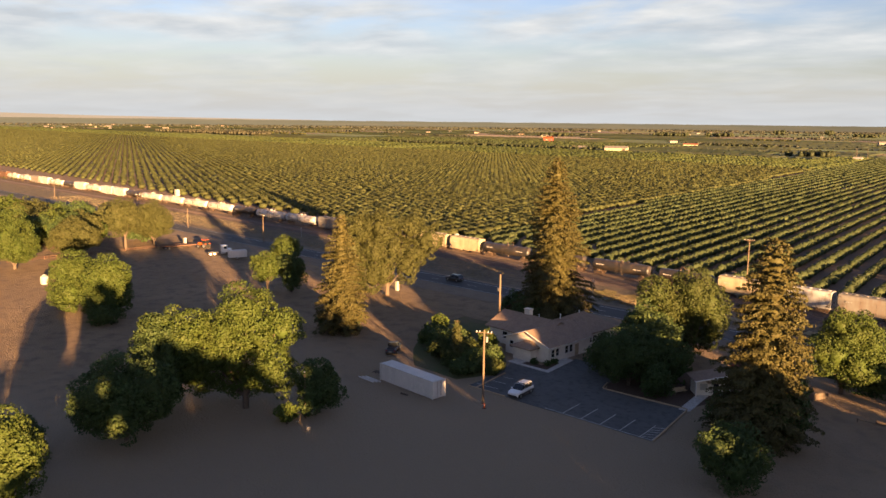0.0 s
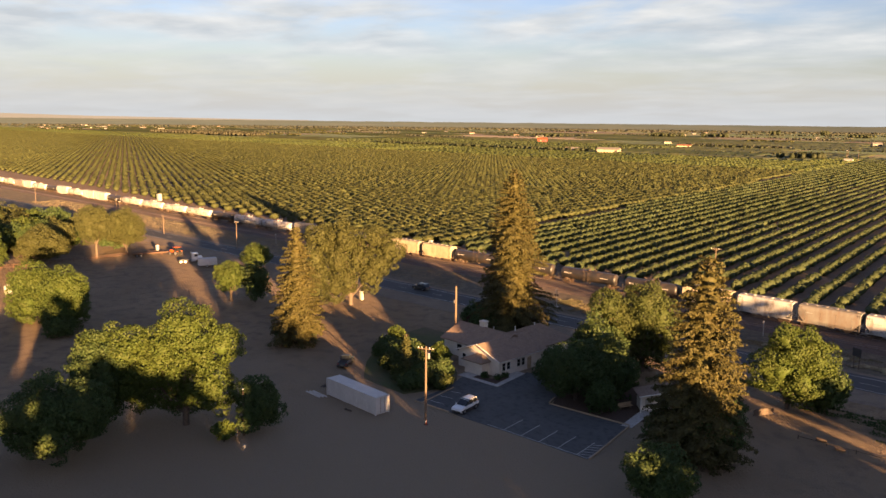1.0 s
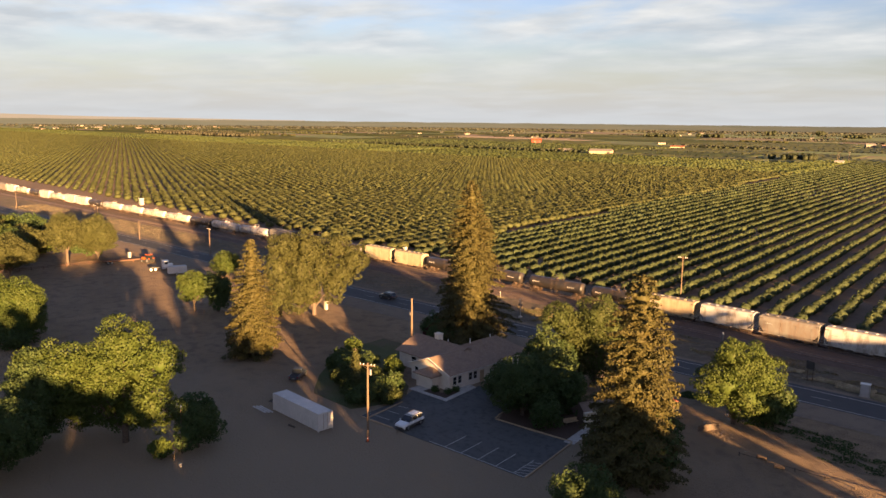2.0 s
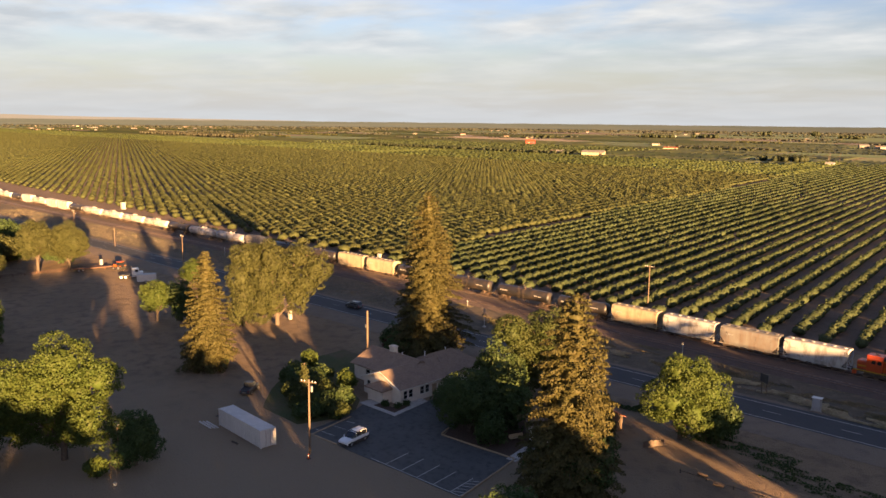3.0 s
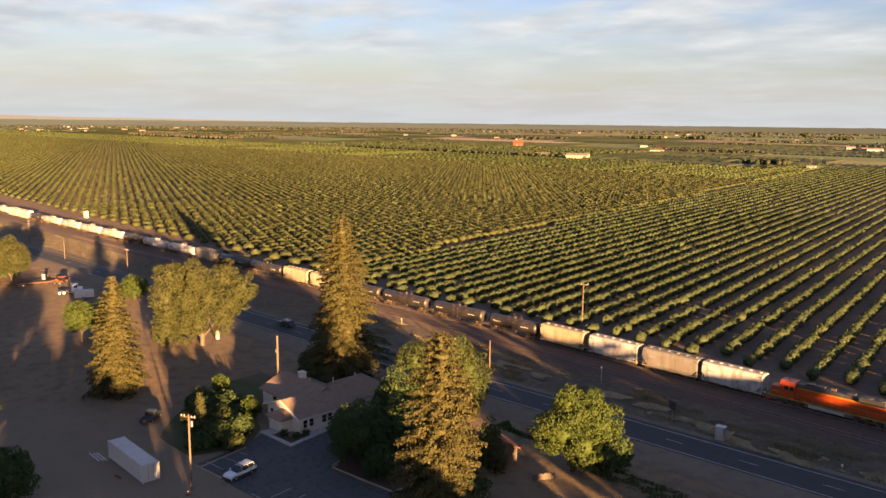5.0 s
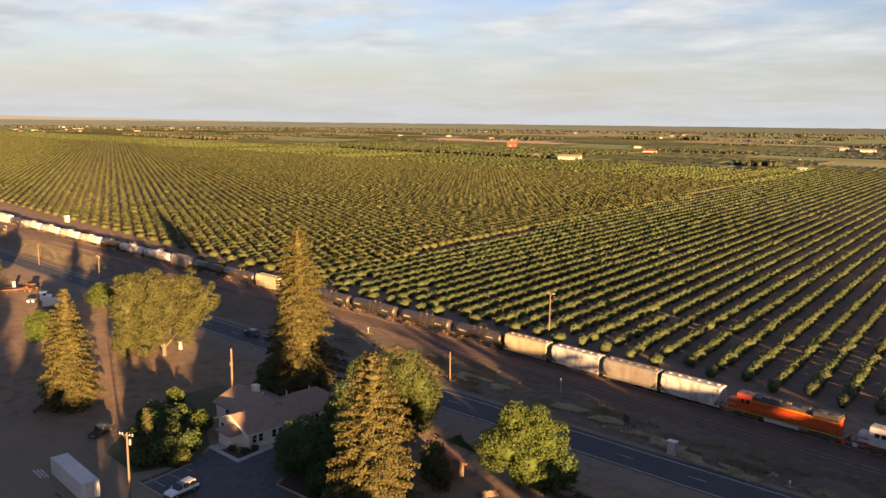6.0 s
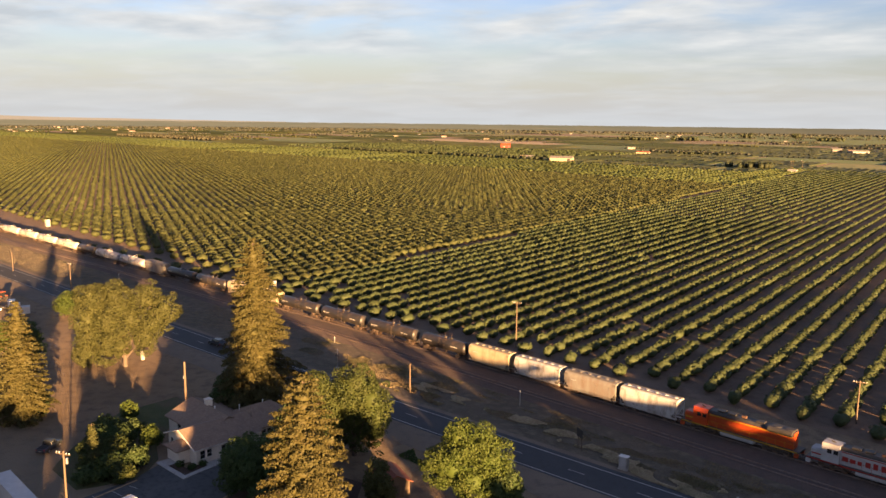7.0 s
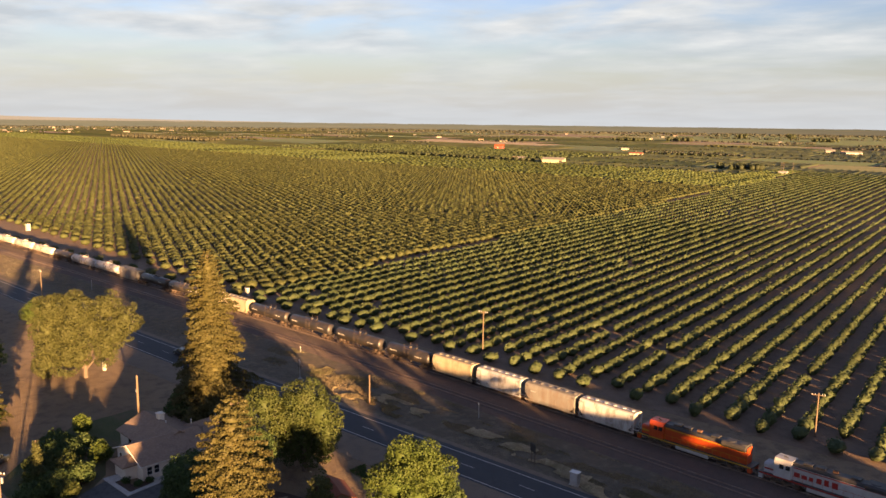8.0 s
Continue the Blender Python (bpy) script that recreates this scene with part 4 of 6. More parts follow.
band("orchard_floor", -2.0, 962, 0.015, M["orchard_soil"], "bare dark brown soil of the orchard", "soil", x0=-2600, x1=300, lo=orchard_edge, hi=lambda x: 0.0)
spots = np.concatenate([orchard_spots(5.7, True), orchard_spots(STEP_Y, False)])
far = np.hypot(spots[:, 0] - 20, spots[:, 1] - 20)
young = spots[:, 0] > border(spots[:, 1])
front = young & (spots[:, 1] < 236) & (spots[:, 0] > -112)
grown = ~young & (spots[:, 1] < 735)
smooth = ~young & (spots[:, 1] >= 742)
for lo, hi, kind in ((0, 300, 0), (300, 500, 1), (500, 4000, 2)):
    sel = (far >= lo) & (far < hi)
    for pick_, mat, w, h, nm, lab in ((young & ~front, "leaf_orchard", 3.1, 2.8, "young_orchard", "rows of young green orchard trees on bare soil"),
                                      (grown, "leaf_orchard_old", 5.2, 3.1, "old_orchard", "dense grid of mature olive green orchard trees"),
                                      (smooth & (np.arange(len(spots)) % 2 == 0), "leaf_orchard_far", 8.2, 3.2, "far_orchard", "smooth dense green orchard block")):
        if (sel & pick_).any():
            plant(nm, spots[sel & pick_], kind, M[mat], lab, w, h, 1.6 if nm == "young_orchard" else 1.0)

# the nearest trees stand one by one
ro = np.random.default_rng(5)
kinds = []
for i in range(6):
    t = thing("orchard_tree", pose(0, 0, -50), "young green rounded orchard tree on bare soil", "tree", "front trees of the orchard")
    q, f = orchard_tree(0, ro)
    part("crown", mesh_of("crown", q * np.array([3.1, 4.95, 2.85]), f, M["leaf_orchard"], True), None, t)
    part("trunk", rods(((0, 0, -0.2), (0, 0, 1.3), 0.11, 0.08), ((0, 0, 0.9), (0.4, 0.2, 1.9), 0.06, 0.03), ((0, 0, 0.9), (-0.35, -0.3, 1.9), 0.06, 0.03), seg=7), M["bark"], t)
    kinds.append(t)
for i, (x, y, _) in enumerate(spots[front]):
    m = pose(x, y, 0, 0, 0, 180 * ro.integers(0, 2) + ro.uniform(-14, 14))
    if i < 6:
        kinds[i].matrix_world = m
    else:
        c = copy_thing(kinds[ro.integers(0, 6)], m)
        c.scale = (ro.uniform(0.85, 1.15),) * 2 + (ro.uniform(0.85, 1.1),)
print("orchard", len(spots), front.sum())

# ---- freight train ----
TRACK_Y, RAIL_Z = 174.0, 0.62


def on_track(x):
    """The pose of a car whose middle stands at x on the railway."""
    e = 1.0
    a = math.atan2(float(bend(x + e) - bend(x - e)), 2 * e)
    return Matrix.Translation((x, TRACK_Y + float(bend(x)), RAIL_Z)) @ Matrix.Rotation(a, 4, "Z")


def bogie(parent, x, axles=2, gap=1.78, r=0.46):
    b = part("bogie", boxes((x - gap * (axles - 1) / 2 - 0.35, x + gap * (axles - 1) / 2 + 0.35, -1.12, -0.98, 0.42, 0.78),
                            (x - gap * (axles - 1) / 2 - 0.35, x + gap * (axles - 1) / 2 + 0.35, 0.98, 1.12, 0.42, 0.78),
                            (x - 0.3, x + 0.3, -1.1, 1.1, 0.5, 0.95)), M["bogie"], parent)
    for i in range(axles):
        ax = x + gap * (i - (axles - 1) / 2)
        for s in (-1, 1):
            w = rods(((ax, s * 0.66, r), (ax, s * 0.80, r), r, r), seg=18)
            rod(w, (ax, s * 0.60, r), (ax, s * 0.66, r), r + 0.03, r + 0.03, 18)
            part("wheel", w, M["steel"], b, "worn steel rail wheel")


def coupler(parent, x, s):
    part("coupler", boxes((x, x + s * 0.42, -0.12, 0.12, 0.72, 0.98)), M["bogie"], parent)


def ladder(parent, x, y, z0, z1, along=True, mat="bogie"):
    bm = bmesh.new()
    for d in (-0.2, 0.2):
        rod(bm, (x + d, y, z0), (x + d, y, z1), 0.025, seg=5)
    for z in np.arange(z0 + 0.2, z1, 0.4):
        rod(bm, (x - 0.2, y, z), (x + 0.2, y, z), 0.02, seg=5)
    part("ladder", bm, M[mat], parent)


def writing(parent, mat, x0, x1, y, z, h, k, seed):
    """Unreadable stencilled writing: a row of plain bars."""
    r = np.random.default_rng(seed)
    w = (x1 - x0) / k
    for i in range(k):
        a = x0 + w * (i + 0.12)
        hh = h * r.uniform(0.6, 1.0)
        part("marking", boxes((a, a + w * r.uniform(0.45, 0.8), y - 0.006, y + 0.006, z, z + hh)), mat, parent, "dark stencilled marking")


def covered_hopper(length, mat, label, seed, height=4.55):
    """Curved-sided hopper car with a hatch-lined roof, sloping end sheets and bottom chutes."""
    t = thing("covered_hopper", Matrix.Identity(4), label, "railway car", "cars of the freight train")
    L, w = length / 2 - 0.45, 1.58
    side = [(-w * 0.93, 1.05), (-w, 1.5), (-w * 1.02, 2.6), (-w, 3.7), (-w * 0.94, height - 0.35), (-w * 0.78, height - 0.08), (0, height + 0.06),
            (w * 0.78, height - 0.08), (w * 0.94, height - 0.35), (w, 3.7), (w * 1.02, 2.6), (w, 1.5), (w * 0.93, 1.05)]
    bm = bmesh.new()
    ends = []
    for x, cut in ((-L, 0.55), (-L + 0.9, 0.0), (L - 0.9, 0.0), (L, 0.55)):
        ends.append([bm.verts.new((x if z > 2.3 else x + (-1 if x > 0 else 1) * 1.35 * cut / 0.55 * (2.3 - z) / 1.25, y, z)) for y, z in side])
    k = len(side)
    for a, b in zip(ends, ends[1:]):
        for i in range(k):
            bm.faces.new((a[i], a[(i + 1) % k], b[(i + 1) % k], b[i]))
    bm.faces.new(ends[0][::-1]), bm.faces.new(ends[-1])
    body = part("body", bm, mat, t)
    part("sill", boxes((-L - 0.1, L + 0.1, -1.45, -1.25, 0.85, 1.12), (-L - 0.1, L + 0.1, 1.25, 1.45, 0.85, 1.12), (-L - 0.3, L + 0.3, -0.3, 0.3, 0.8, 1.08)), mat, t)
    for s in (-1, 1):
        x = s * (L - 0.05)
        for q in (-1.44, 1.44):
            fr = boxes((x - 0.08, x + 0.08, q - 0.06, q + 0.06, 1.0, height - 0.5))
            rod(fr, (x, q, 1.1), (x - s * 1.2, q, 2.3), 0.06, seg=5)
            part("end_post", fr, mat, t)
        part("end_platform", boxes((x - 0.7, x + 0.35, -1.4, 1.4, 1.0, 1.06)), M["bogie"], t)
        ladder(t, x - s * 0.35, -1.56, 1.1, height - 0.3)
        coupler(t, s * (L + 0.15), s)
        bogie(t, s * (L - 1.75))
    for i in range(3):
        x = (i - 1) * (2 * L - 5.2) / 2.4
        c = bmesh.new()
        prism(c, [(-1.3, 1.05), (-0.45, 0.35), (0.45, 0.35), (1.3, 1.05)], x - 0.75, x + 0.75)
        part("chute", c, mat, t)
    for i in range(4):
        x = -L + 1.5 + (2 * L - 3.0) * i / 3
        part("seam", boxes((x - 0.025, x + 0.025, -w * 1.028, -w * 1.0, 1.3, 3.6)), mat, body)
    part("running_board", boxes((-L + 0.1, L - 0.1, -0.95, -0.6, height + 0.06, height + 0.1), (-L + 0.1, L - 0.1, 0.6, 0.95, height + 0.06, height + 0.1)), M["hopper_grey"], t)
    for i in range(6):
        x = -L + 1.0 + (2 * L - 2) * i / 5
        part("hatch", rods(((x, 0, height - 0.02), (x, 0, height + 0.13), 0.4, 0.36), seg=12), mat, t)
    writing(body, M["loco_grey"], -L + 1.4, -L + 3.0, -w * 1.045, 3.0, 0.26, 5, seed)
    if seed == 2:
        writing(body, M["loco_grey"], -L + 2.6, L - 3.0, -w * 1.045, 1.55, 0.45, 7, seed + 5)
    return t


def tank_car(length, mat, label, seed, dome="platform", d=3.0):
    """Long cylindrical tank on two bogies with a manway, a railed platform and end ladders."""
    t = thing("tank_car", Matrix.Identity(4), label, "railway car", "cars of the freight train")
    L, r, zc = length / 2 - 0.55, d / 2, 1.05 + d / 2
    bm = bmesh.new()
    rings = []
    for x, k in ((-L, 0.12), (-L + 0.06, 0.5), (-L + 0.2, 0.78), (-L + 0.42, 0.95), (-L + 0.7, 1.0), (0, 1.0), (L - 0.7, 1.0), (L - 0.42, 0.95), (L - 0.2, 0.78), (L - 0.06, 0.5), (L, 0.12)):
        rings.append([bm.verts.new((x, r * k * math.cos(a), zc + r * k * math.sin(a))) for a in np.arange(28) * math.tau / 28])
    for a, b in zip(rings, rings[1:]):
        for i in range(28):
            bm.faces.new((a[i], a[(i + 1) % 28], b[(i + 1) % 28], b[i]))
    bm.faces.new(rings[0][::-1]), bm.faces.new(rings[-1])
    body = part("tank", bm, mat, t, smooth=True)
    for x in (-L * 0.5, 0, L * 0.5):
        part("weld_band", rods(((x - 0.03, 0, zc), (x + 0.03, 0, zc), r + 0.015, r + 0.015), seg=28), mat, body)
    for s in (-1, 1):
        part("stub_sill", boxes((s * (L - 2.3), s * (L + 0.35), -0.28, 0.28, 0.78, 1.12)), M["bogie"], t)
        part("saddle", boxes((s * (L - 2.0) - 0.35, s * (L - 2.0) + 0.35, -1.2, 1.2, 0.95, 1.45)), M["bogie"], t)
        part("end_platform", boxes((s * (L - 0.1), s * (L + 0.35), -1.4, 1.4, 1.02, 1.08)), M["bogie"], t)
        e = rods(((s * (L + 0.3), -1.35, 1.05), (s * (L + 0.3), -1.35, 2.1), 0.03), ((s * (L + 0.3), 1.35, 1.05), (s * (L + 0.3), 1.35, 2.1), 0.03),
                 ((s * (L + 0.3), -1.35, 2.1), (s * (L + 0.3), 1.35, 2.1), 0.03), ((s * (L - 1.6), -1.42, 1.05), (s * (L + 0.3), -1.42, 1.9), 0.025), seg=5)
        part("end_rail", e, M["bogie"], t)
        coupler(t, s * (L + 0.3), s)
        bogie(t, s * (L - 1.9))
    top = zc + r
    part("manway", rods(((0, 0, top - 0.15), (0, 0, top + 0.32), 0.42), ((0, 0, top + 0.32), (0, 0, top + 0.4), 0.46, 0.3), seg=14), mat, t)
    part("platform", boxes((-1.1, 1.1, -1.05, -0.5, top - 0.28, top - 0.23), (-1.1, 1.1, 0.5, 1.05, top - 0.28, top - 0.23)), M["steel"], t)
    rail = bmesh.new()
    for x in (-1.1, 1.1):
        for y in (-1.05, 1.05):
            rod(rail, (x, y, top - 0.28), (x, y, top + 0.75), 0.025, seg=5)
    for y in (-1.05, 1.05):
        rod(rail, (-1.1, y, top + 0.75), (1.1, y, top + 0.75), 0.025, seg=5)
        rod(rail, (-1.1, y, top + 0.3), (1.1, y, top + 0.3), 0.02, seg=5)
    part("railing", rail, mat if mat in (M["tank_white"], M["tank_silver"]) else M["steel"], t)
    ladder(t, 0.7, -r - 0.05, 0.9, top - 0.3)
    ladder(t, -0.7, -r - 0.05, 0.9, top - 0.3)
    part("valve_box", boxes((1.5, 2.2, -0.3, 0.3, top - 0.1, top + 0.3), bevel=0.04), mat, t)
    part("bottom_outlet", rods(((0.2, 0, 1.2), (0.2, 0, 0.55), 0.2), seg=8), M["bogie"], t)
    writing(body, M["paint_line"] if mat == M["tank_black"] else M["loco_black"], -L + 1.6, -L + 4.0, -r - 0.02, zc + 0.1, 0.35, 5, seed)
    writing(body, M["paint_line"] if mat == M["tank_black"] else M["loco_black"], L - 4.4, L - 2.0, -r - 0.02, zc + 0.05, 0.3, 4, seed + 3)
    return t


def locomotive(label, main, stripe, nose_left=True):
    """A six-axle diesel road locomotive with a wide cab, long hood, fuel tank and side walkways."""
    t = thing("locomotive", Matrix.Identity(4), label, "locomotive", "locomotives of the freight train")
    f = -1 if nose_left else 1
    L = 10.7
    X = lambda a: f * a
    part("frame", boxes((-L, L, -1.5, 1.5, 1.25, 1.55)), M["loco_black"], t)
    part("sill_stripe", boxes((-L + 0.2, L - 0.2, -1.53, -1.5, 1.33, 1.52), (-L + 0.2, L - 0.2, 1.5, 1.53, 1.33, 1.52)), stripe, t)
    hood = bmesh.new()
    prism(hood, [(-0.98, 1.55), (-0.98, 4.0), (-0.8, 4.35), (0.8, 4.35), (0.98, 4.0), (0.98, 1.55)], min(X(5.6), X(-9.6)), max(X(5.6), X(-9.6)))
    h = part("long_hood", hood, main, t)
    top = bmesh.new()
    prism(top, [(-1.0, 3.82), (-1.0, 4.02), (-0.82, 4.4), (0.82, 4.4), (1.0, 4.02), (1.0, 3.82)], min(X(5.58), X(-9.5)), max(X(5.58), X(-9.5)))
    part("hood_roof", top, M["loco_black"], h, "sooty black hood roof")
    rad = bmesh.new()
    prism(rad, [(-1.45, 4.0), (-1.45, 4.35), (-1.1, 4.6), (1.1, 4.6), (1.45, 4.35), (1.45, 4.0), (0.9, 3.5), (-0.9, 3.5)], min(X(-5.2), X(-9.3)), max(X(-5.2), X(-9.3)))
    part("radiator", rad, M["loco_black"], t)
    for i in range(9):
        x = X(4.8 - 1.35 * i)
        part("hood_door", boxes((x - 0.55, x + 0.55, -1.0, -0.98, 1.75, 3.5)), main, h)
    cabm = bmesh.new()
    prism(cabm, [(-1.5, 1.55), (-1.5, 3.9), (-1.2, 4.45), (1.2, 4.45), (1.5, 3.9), (1.5, 1.55)], min(X(5.6), X(8.3)), max(X(5.6), X(8.3)))
    c = part("cab", cabm, main, t)
    part("cab_roof", boxes((min(X(5.6), X(8.4)), max(X(5.6), X(8.4)), -1.15, 1.15, 4.44, 4.5), bevel=0.02), main, c)
    for s in (-1, 1):
        for a in (6.1, 7.1):
            part("window", boxes((X(a) - 0.35, X(a) + 0.35, s * 1.495, s * 1.515, 3.0, 3.7)), M["dark_glass"], c)
        part("windscreen", boxes((X(8.3) - 0.012, X(8.3) + 0.012, s * 0.25, s * 1.1, 3.2, 3.95)), M["dark_glass"], c)
    nose = bmesh.new()
    prism(nose, [(-1.1, 1.55), (-1.1, 2.9), (-0.85, 3.15), (0.85, 3.15), (1.1, 2.9), (1.1, 1.55)], min(X(8.3), X(10.0)), max(X(8.3), X(10.0)))
    part("nose", nose, main, t)
    part("nose_stripe", boxes((min(X(8.4), X(9.9)), max(X(8.4), X(9.9)), -1.115, -1.1, 2.1, 2.35)), stripe, t)
    part("hood_stripe", boxes((-9.4, 5.4, -1.015, -1.0, 3.55, 3.72) if f > 0 else (-5.4, 9.4, -1.015, -1.0, 3.55, 3.72)), stripe, h)
    ft = bmesh.new()
    prism(ft, [(-1.35, 0.55), (-1.5, 0.75), (-1.5, 1.25), (1.5, 1.25), (1.5, 0.75), (1.35, 0.55)], -3.0, 3.0)
    part("fuel_tank", ft, M["loco_grey"], t, "dull grey fuel tank")
    for s in (-1, 1):
        bogie(t, s * 6.6, 3, 1.85, 0.52)
        coupler(t, s * (L - 0.02), s)
        part("step_well", boxes((s * (L - 0.75), s * (L - 0.05), -1.5, -1.0, 0.5, 1.25), (s * (L - 0.75), s * (L - 0.05), 1.0, 1.5, 0.5, 1.25)), main, t)
        hr = bmesh.new()
        for x in np.arange(-9.8, 5.3, 1.5):
            rod(hr, (X(x), s * 1.46, 1.5), (X(x), s * 1.46, 2.6), 0.022, seg=5)
        rod(hr, (X(-9.8), s * 1.46, 2.6), (X(5.2), s * 1.46, 2.6), 0.022, seg=5)
        part("handrail", hr, stripe, t)
    for a in (-8.5, -6.4):
        part("radiator_fan", rods(((X(a), 0, 4.58), (X(a), 0, 4.66), 0.78), seg=18), M["loco_black"], t)
    for a in (-3.6, 1.5, 3.4):
        part("roof_unit", boxes((X(a) - 0.7, X(a) + 0.7, -0.6, 0.6, 4.41, 4.68), bevel=0.05), M["loco_black"], t)
    part("exhaust_stack", boxes((X(-0.6) - 0.4, X(-0.6) + 0.4, -0.25, 0.25, 4.41, 4.75)), M["rust"], t)
    part("horn", rods(((X(6.6), 0.0, 4.5), (X(7.3), 0.0, 4.68), 0.05, 0.12), seg=8), M["loco_black"], t)
    return t


tan_h = covered_hopper(12.7, M["hopper_tan"], "tan weathered covered hopper railway car with rust streaks", 1)
white_h = covered_hopper(12.9, M["hopper_white"], "dirty white covered hopper railway car", 2)
grey_h = covered_hopper(13.2, M["hopper_grey"], "weathered grey covered hopper railway car", 3)
black_t = tank_car(18.2, M["tank_black"], "glossy black tank railway car", 4)
short_t = tank_car(15.6, M["tank_black"], "dusty black tank railway car", 5)
silver_t = tank_car(19.0, M["tank_silver"], "silver grey tank railway car with rust stains", 6)
white_t = tank_car(19.6, M["tank_white"], "white tank railway car with rust stains", 7)
red_h = covered_hopper(13.4, M["rust"], "rust red covered hopper railway car", 8)
orange = locomotive("bright orange diesel locomotive with yellow stripe and black roof", M["loco_orange"], M["loco_yellow"])
silver = locomotive("weathered grey diesel locomotive with red stripe", M["loco_grey"], M["loco_red"])
writing(silver, M["loco_red"], -6.5, 1.5, -1.03, 2.2, 1.0, 7, 44)

CONSIST = [(silver, -1.6), (orange, -24.1), (white_h, -41.7), (grey_h, -54.9), (white_h, -68.4), (tan_h, -82.0), (short_t, -96.8), (black_t, -115.1), (black_t, -134.8),
           (black_t, -153.6), (tan_h, -169.5), (tan_h, -183.3), (black_t, -200.0), (black_t, -218.9), (grey_h, -235.6), (silver_t, -253.6), (silver_t, -273.4), (short_t, -291.5),
           (white_t, -310.2), (white_t, -330.6), (white_t, -351.0), (white_t, -371.4), (short_t, -389.8)]
x = -398.6
for k, long in zip([white_h, white_h, white_t, white_h, short_t, white_t, white_h, grey_h, white_t, white_t, red_h, red_h, white_h, white_t, black_t, white_h, white_h, white_t, tan_h, white_t, white_h, white_t, black_t, white_t],
                   [13.4, 13.4, 20.4, 13.4, 16.4, 20.4, 13.4, 13.8, 20.4, 20.4, 14, 14, 13.4, 20.4, 19, 13.4, 13.4, 20.4, 13.4, 20.4, 13.4, 20.4, 19, 20.4]):
    CONSIST.append((k, x - long / 2))
    x -= long
used = set()
for k, x in CONSIST:
    if k.name in used:
        copy_thing(k, on_track(x))
    else:
        k.matrix_world = on_track(x)
        used.add(k.name)

# ---- house ----
def roof_block(parent, x0, x1, y0, y1, eave, ridge, axis, over=0.55, hip=(0, 0), thick=0.16):
    """A pitched roof of boards with real thickness; axis: the way its ridge runs; hip: how far each end leans in."""
    bm = bmesh.new()
    x0, x1, y0, y1 = x0 - over, x1 + over, y0 - over, y1 + over

    def shell(dz):
        if axis == "x":
            c = (y0 + y1) / 2
            return [(x0, y0, eave + dz), (x1, y0, eave + dz), (x1, y1, eave + dz), (x0, y1, eave + dz), (x0 + hip[0], c, ridge + dz), (x1 - hip[1], c, ridge + dz)]
        c = (x0 + x1) / 2
        return [(x1, y0, eave + dz), (x1, y1, eave + dz), (x0, y1, eave + dz), (x0, y0, eave + dz), (c, y0 + hip[0], ridge + dz), (c, y1 - hip[1], ridge + dz)]
    t = [bm.verts.new(p) for p in shell(0)]
    b = [bm.verts.new(p) for p in shell(-thick)]
    sides = [(0, 1, 5, 4), (2, 3, 4, 5)]
    tri = [((3, 0, 4), hip[0]), ((1, 2, 5), hip[1])]
    for q in sides:
        bm.faces.new([t[i] for i in q]), bm.faces.new([b[i] for i in q[::-1]])
    bm.faces.new((t[0], b[0], b[1], t[1])), bm.faces.new((t[2], b[2], b[3], t[3]))
    for q, lean in tri:
        if lean:
            bm.faces.new([t[i] for i in q]), bm.faces.new([b[i] for i in q[::-1]])
            bm.faces.new((t[q[0]], b[q[0]], b[q[1]], t[q[1]]))
        else:
            bm.faces.new((t[q[0]], b[q[0]], b[q[2]], t[q[2]])), bm.faces.new((t[q[2]], b[q[2]], b[q[1]], t[q[1]]))
    return part("roof", bm, M["roof"], parent, "brown composition shingle roof")


def walls(parent, x0, x1, y0, y1, h, ridge, axis, gables=(1, 1), mat="stucco"):
    """Four walls with thickness, gable ends included, hollow inside."""
    bm = bmesh.new()
    w = 0.2
    box(bm, x0, x1, y0, y0 + w, 0, h), box(bm, x0, x1, y1 - w, y1, 0, h)
    box(bm, x0, x0 + w, y0 + w, y1 - w, 0, h), box(bm, x1 - w, x1, y0 + w, y1 - w, 0, h)
    for g_on, end in zip(gables, (0, 1)):
        if not g_on:
            continue
        if axis == "y":
            y = y0 if end == 0 else y1 - w
            p = [(x0, h), (x1, h), ((x0 + x1) / 2, ridge - 0.12)]
            a = [bm.verts.new((q, y, z)) for q, z in p]
            b = [bm.verts.new((q, y + w, z)) for q, z in p]
        else:
            x = x0 if end == 0 else x1 - w
            p = [(y0, h), (y1, h), ((y0 + y1) / 2, ridge - 0.12)]
            a = [bm.verts.new((x, q, z)) for q, z in p]
            b = [bm.verts.new((x + w, q, z)) for q, z in p]
        bm.faces.new(a), bm.faces.new(b[::-1])
        for i in range(3):
            bm.faces.new((a[i], a[(i + 1) % 3], b[(i + 1) % 3], b[i]))
    return part("wall", bm, M[mat], parent)


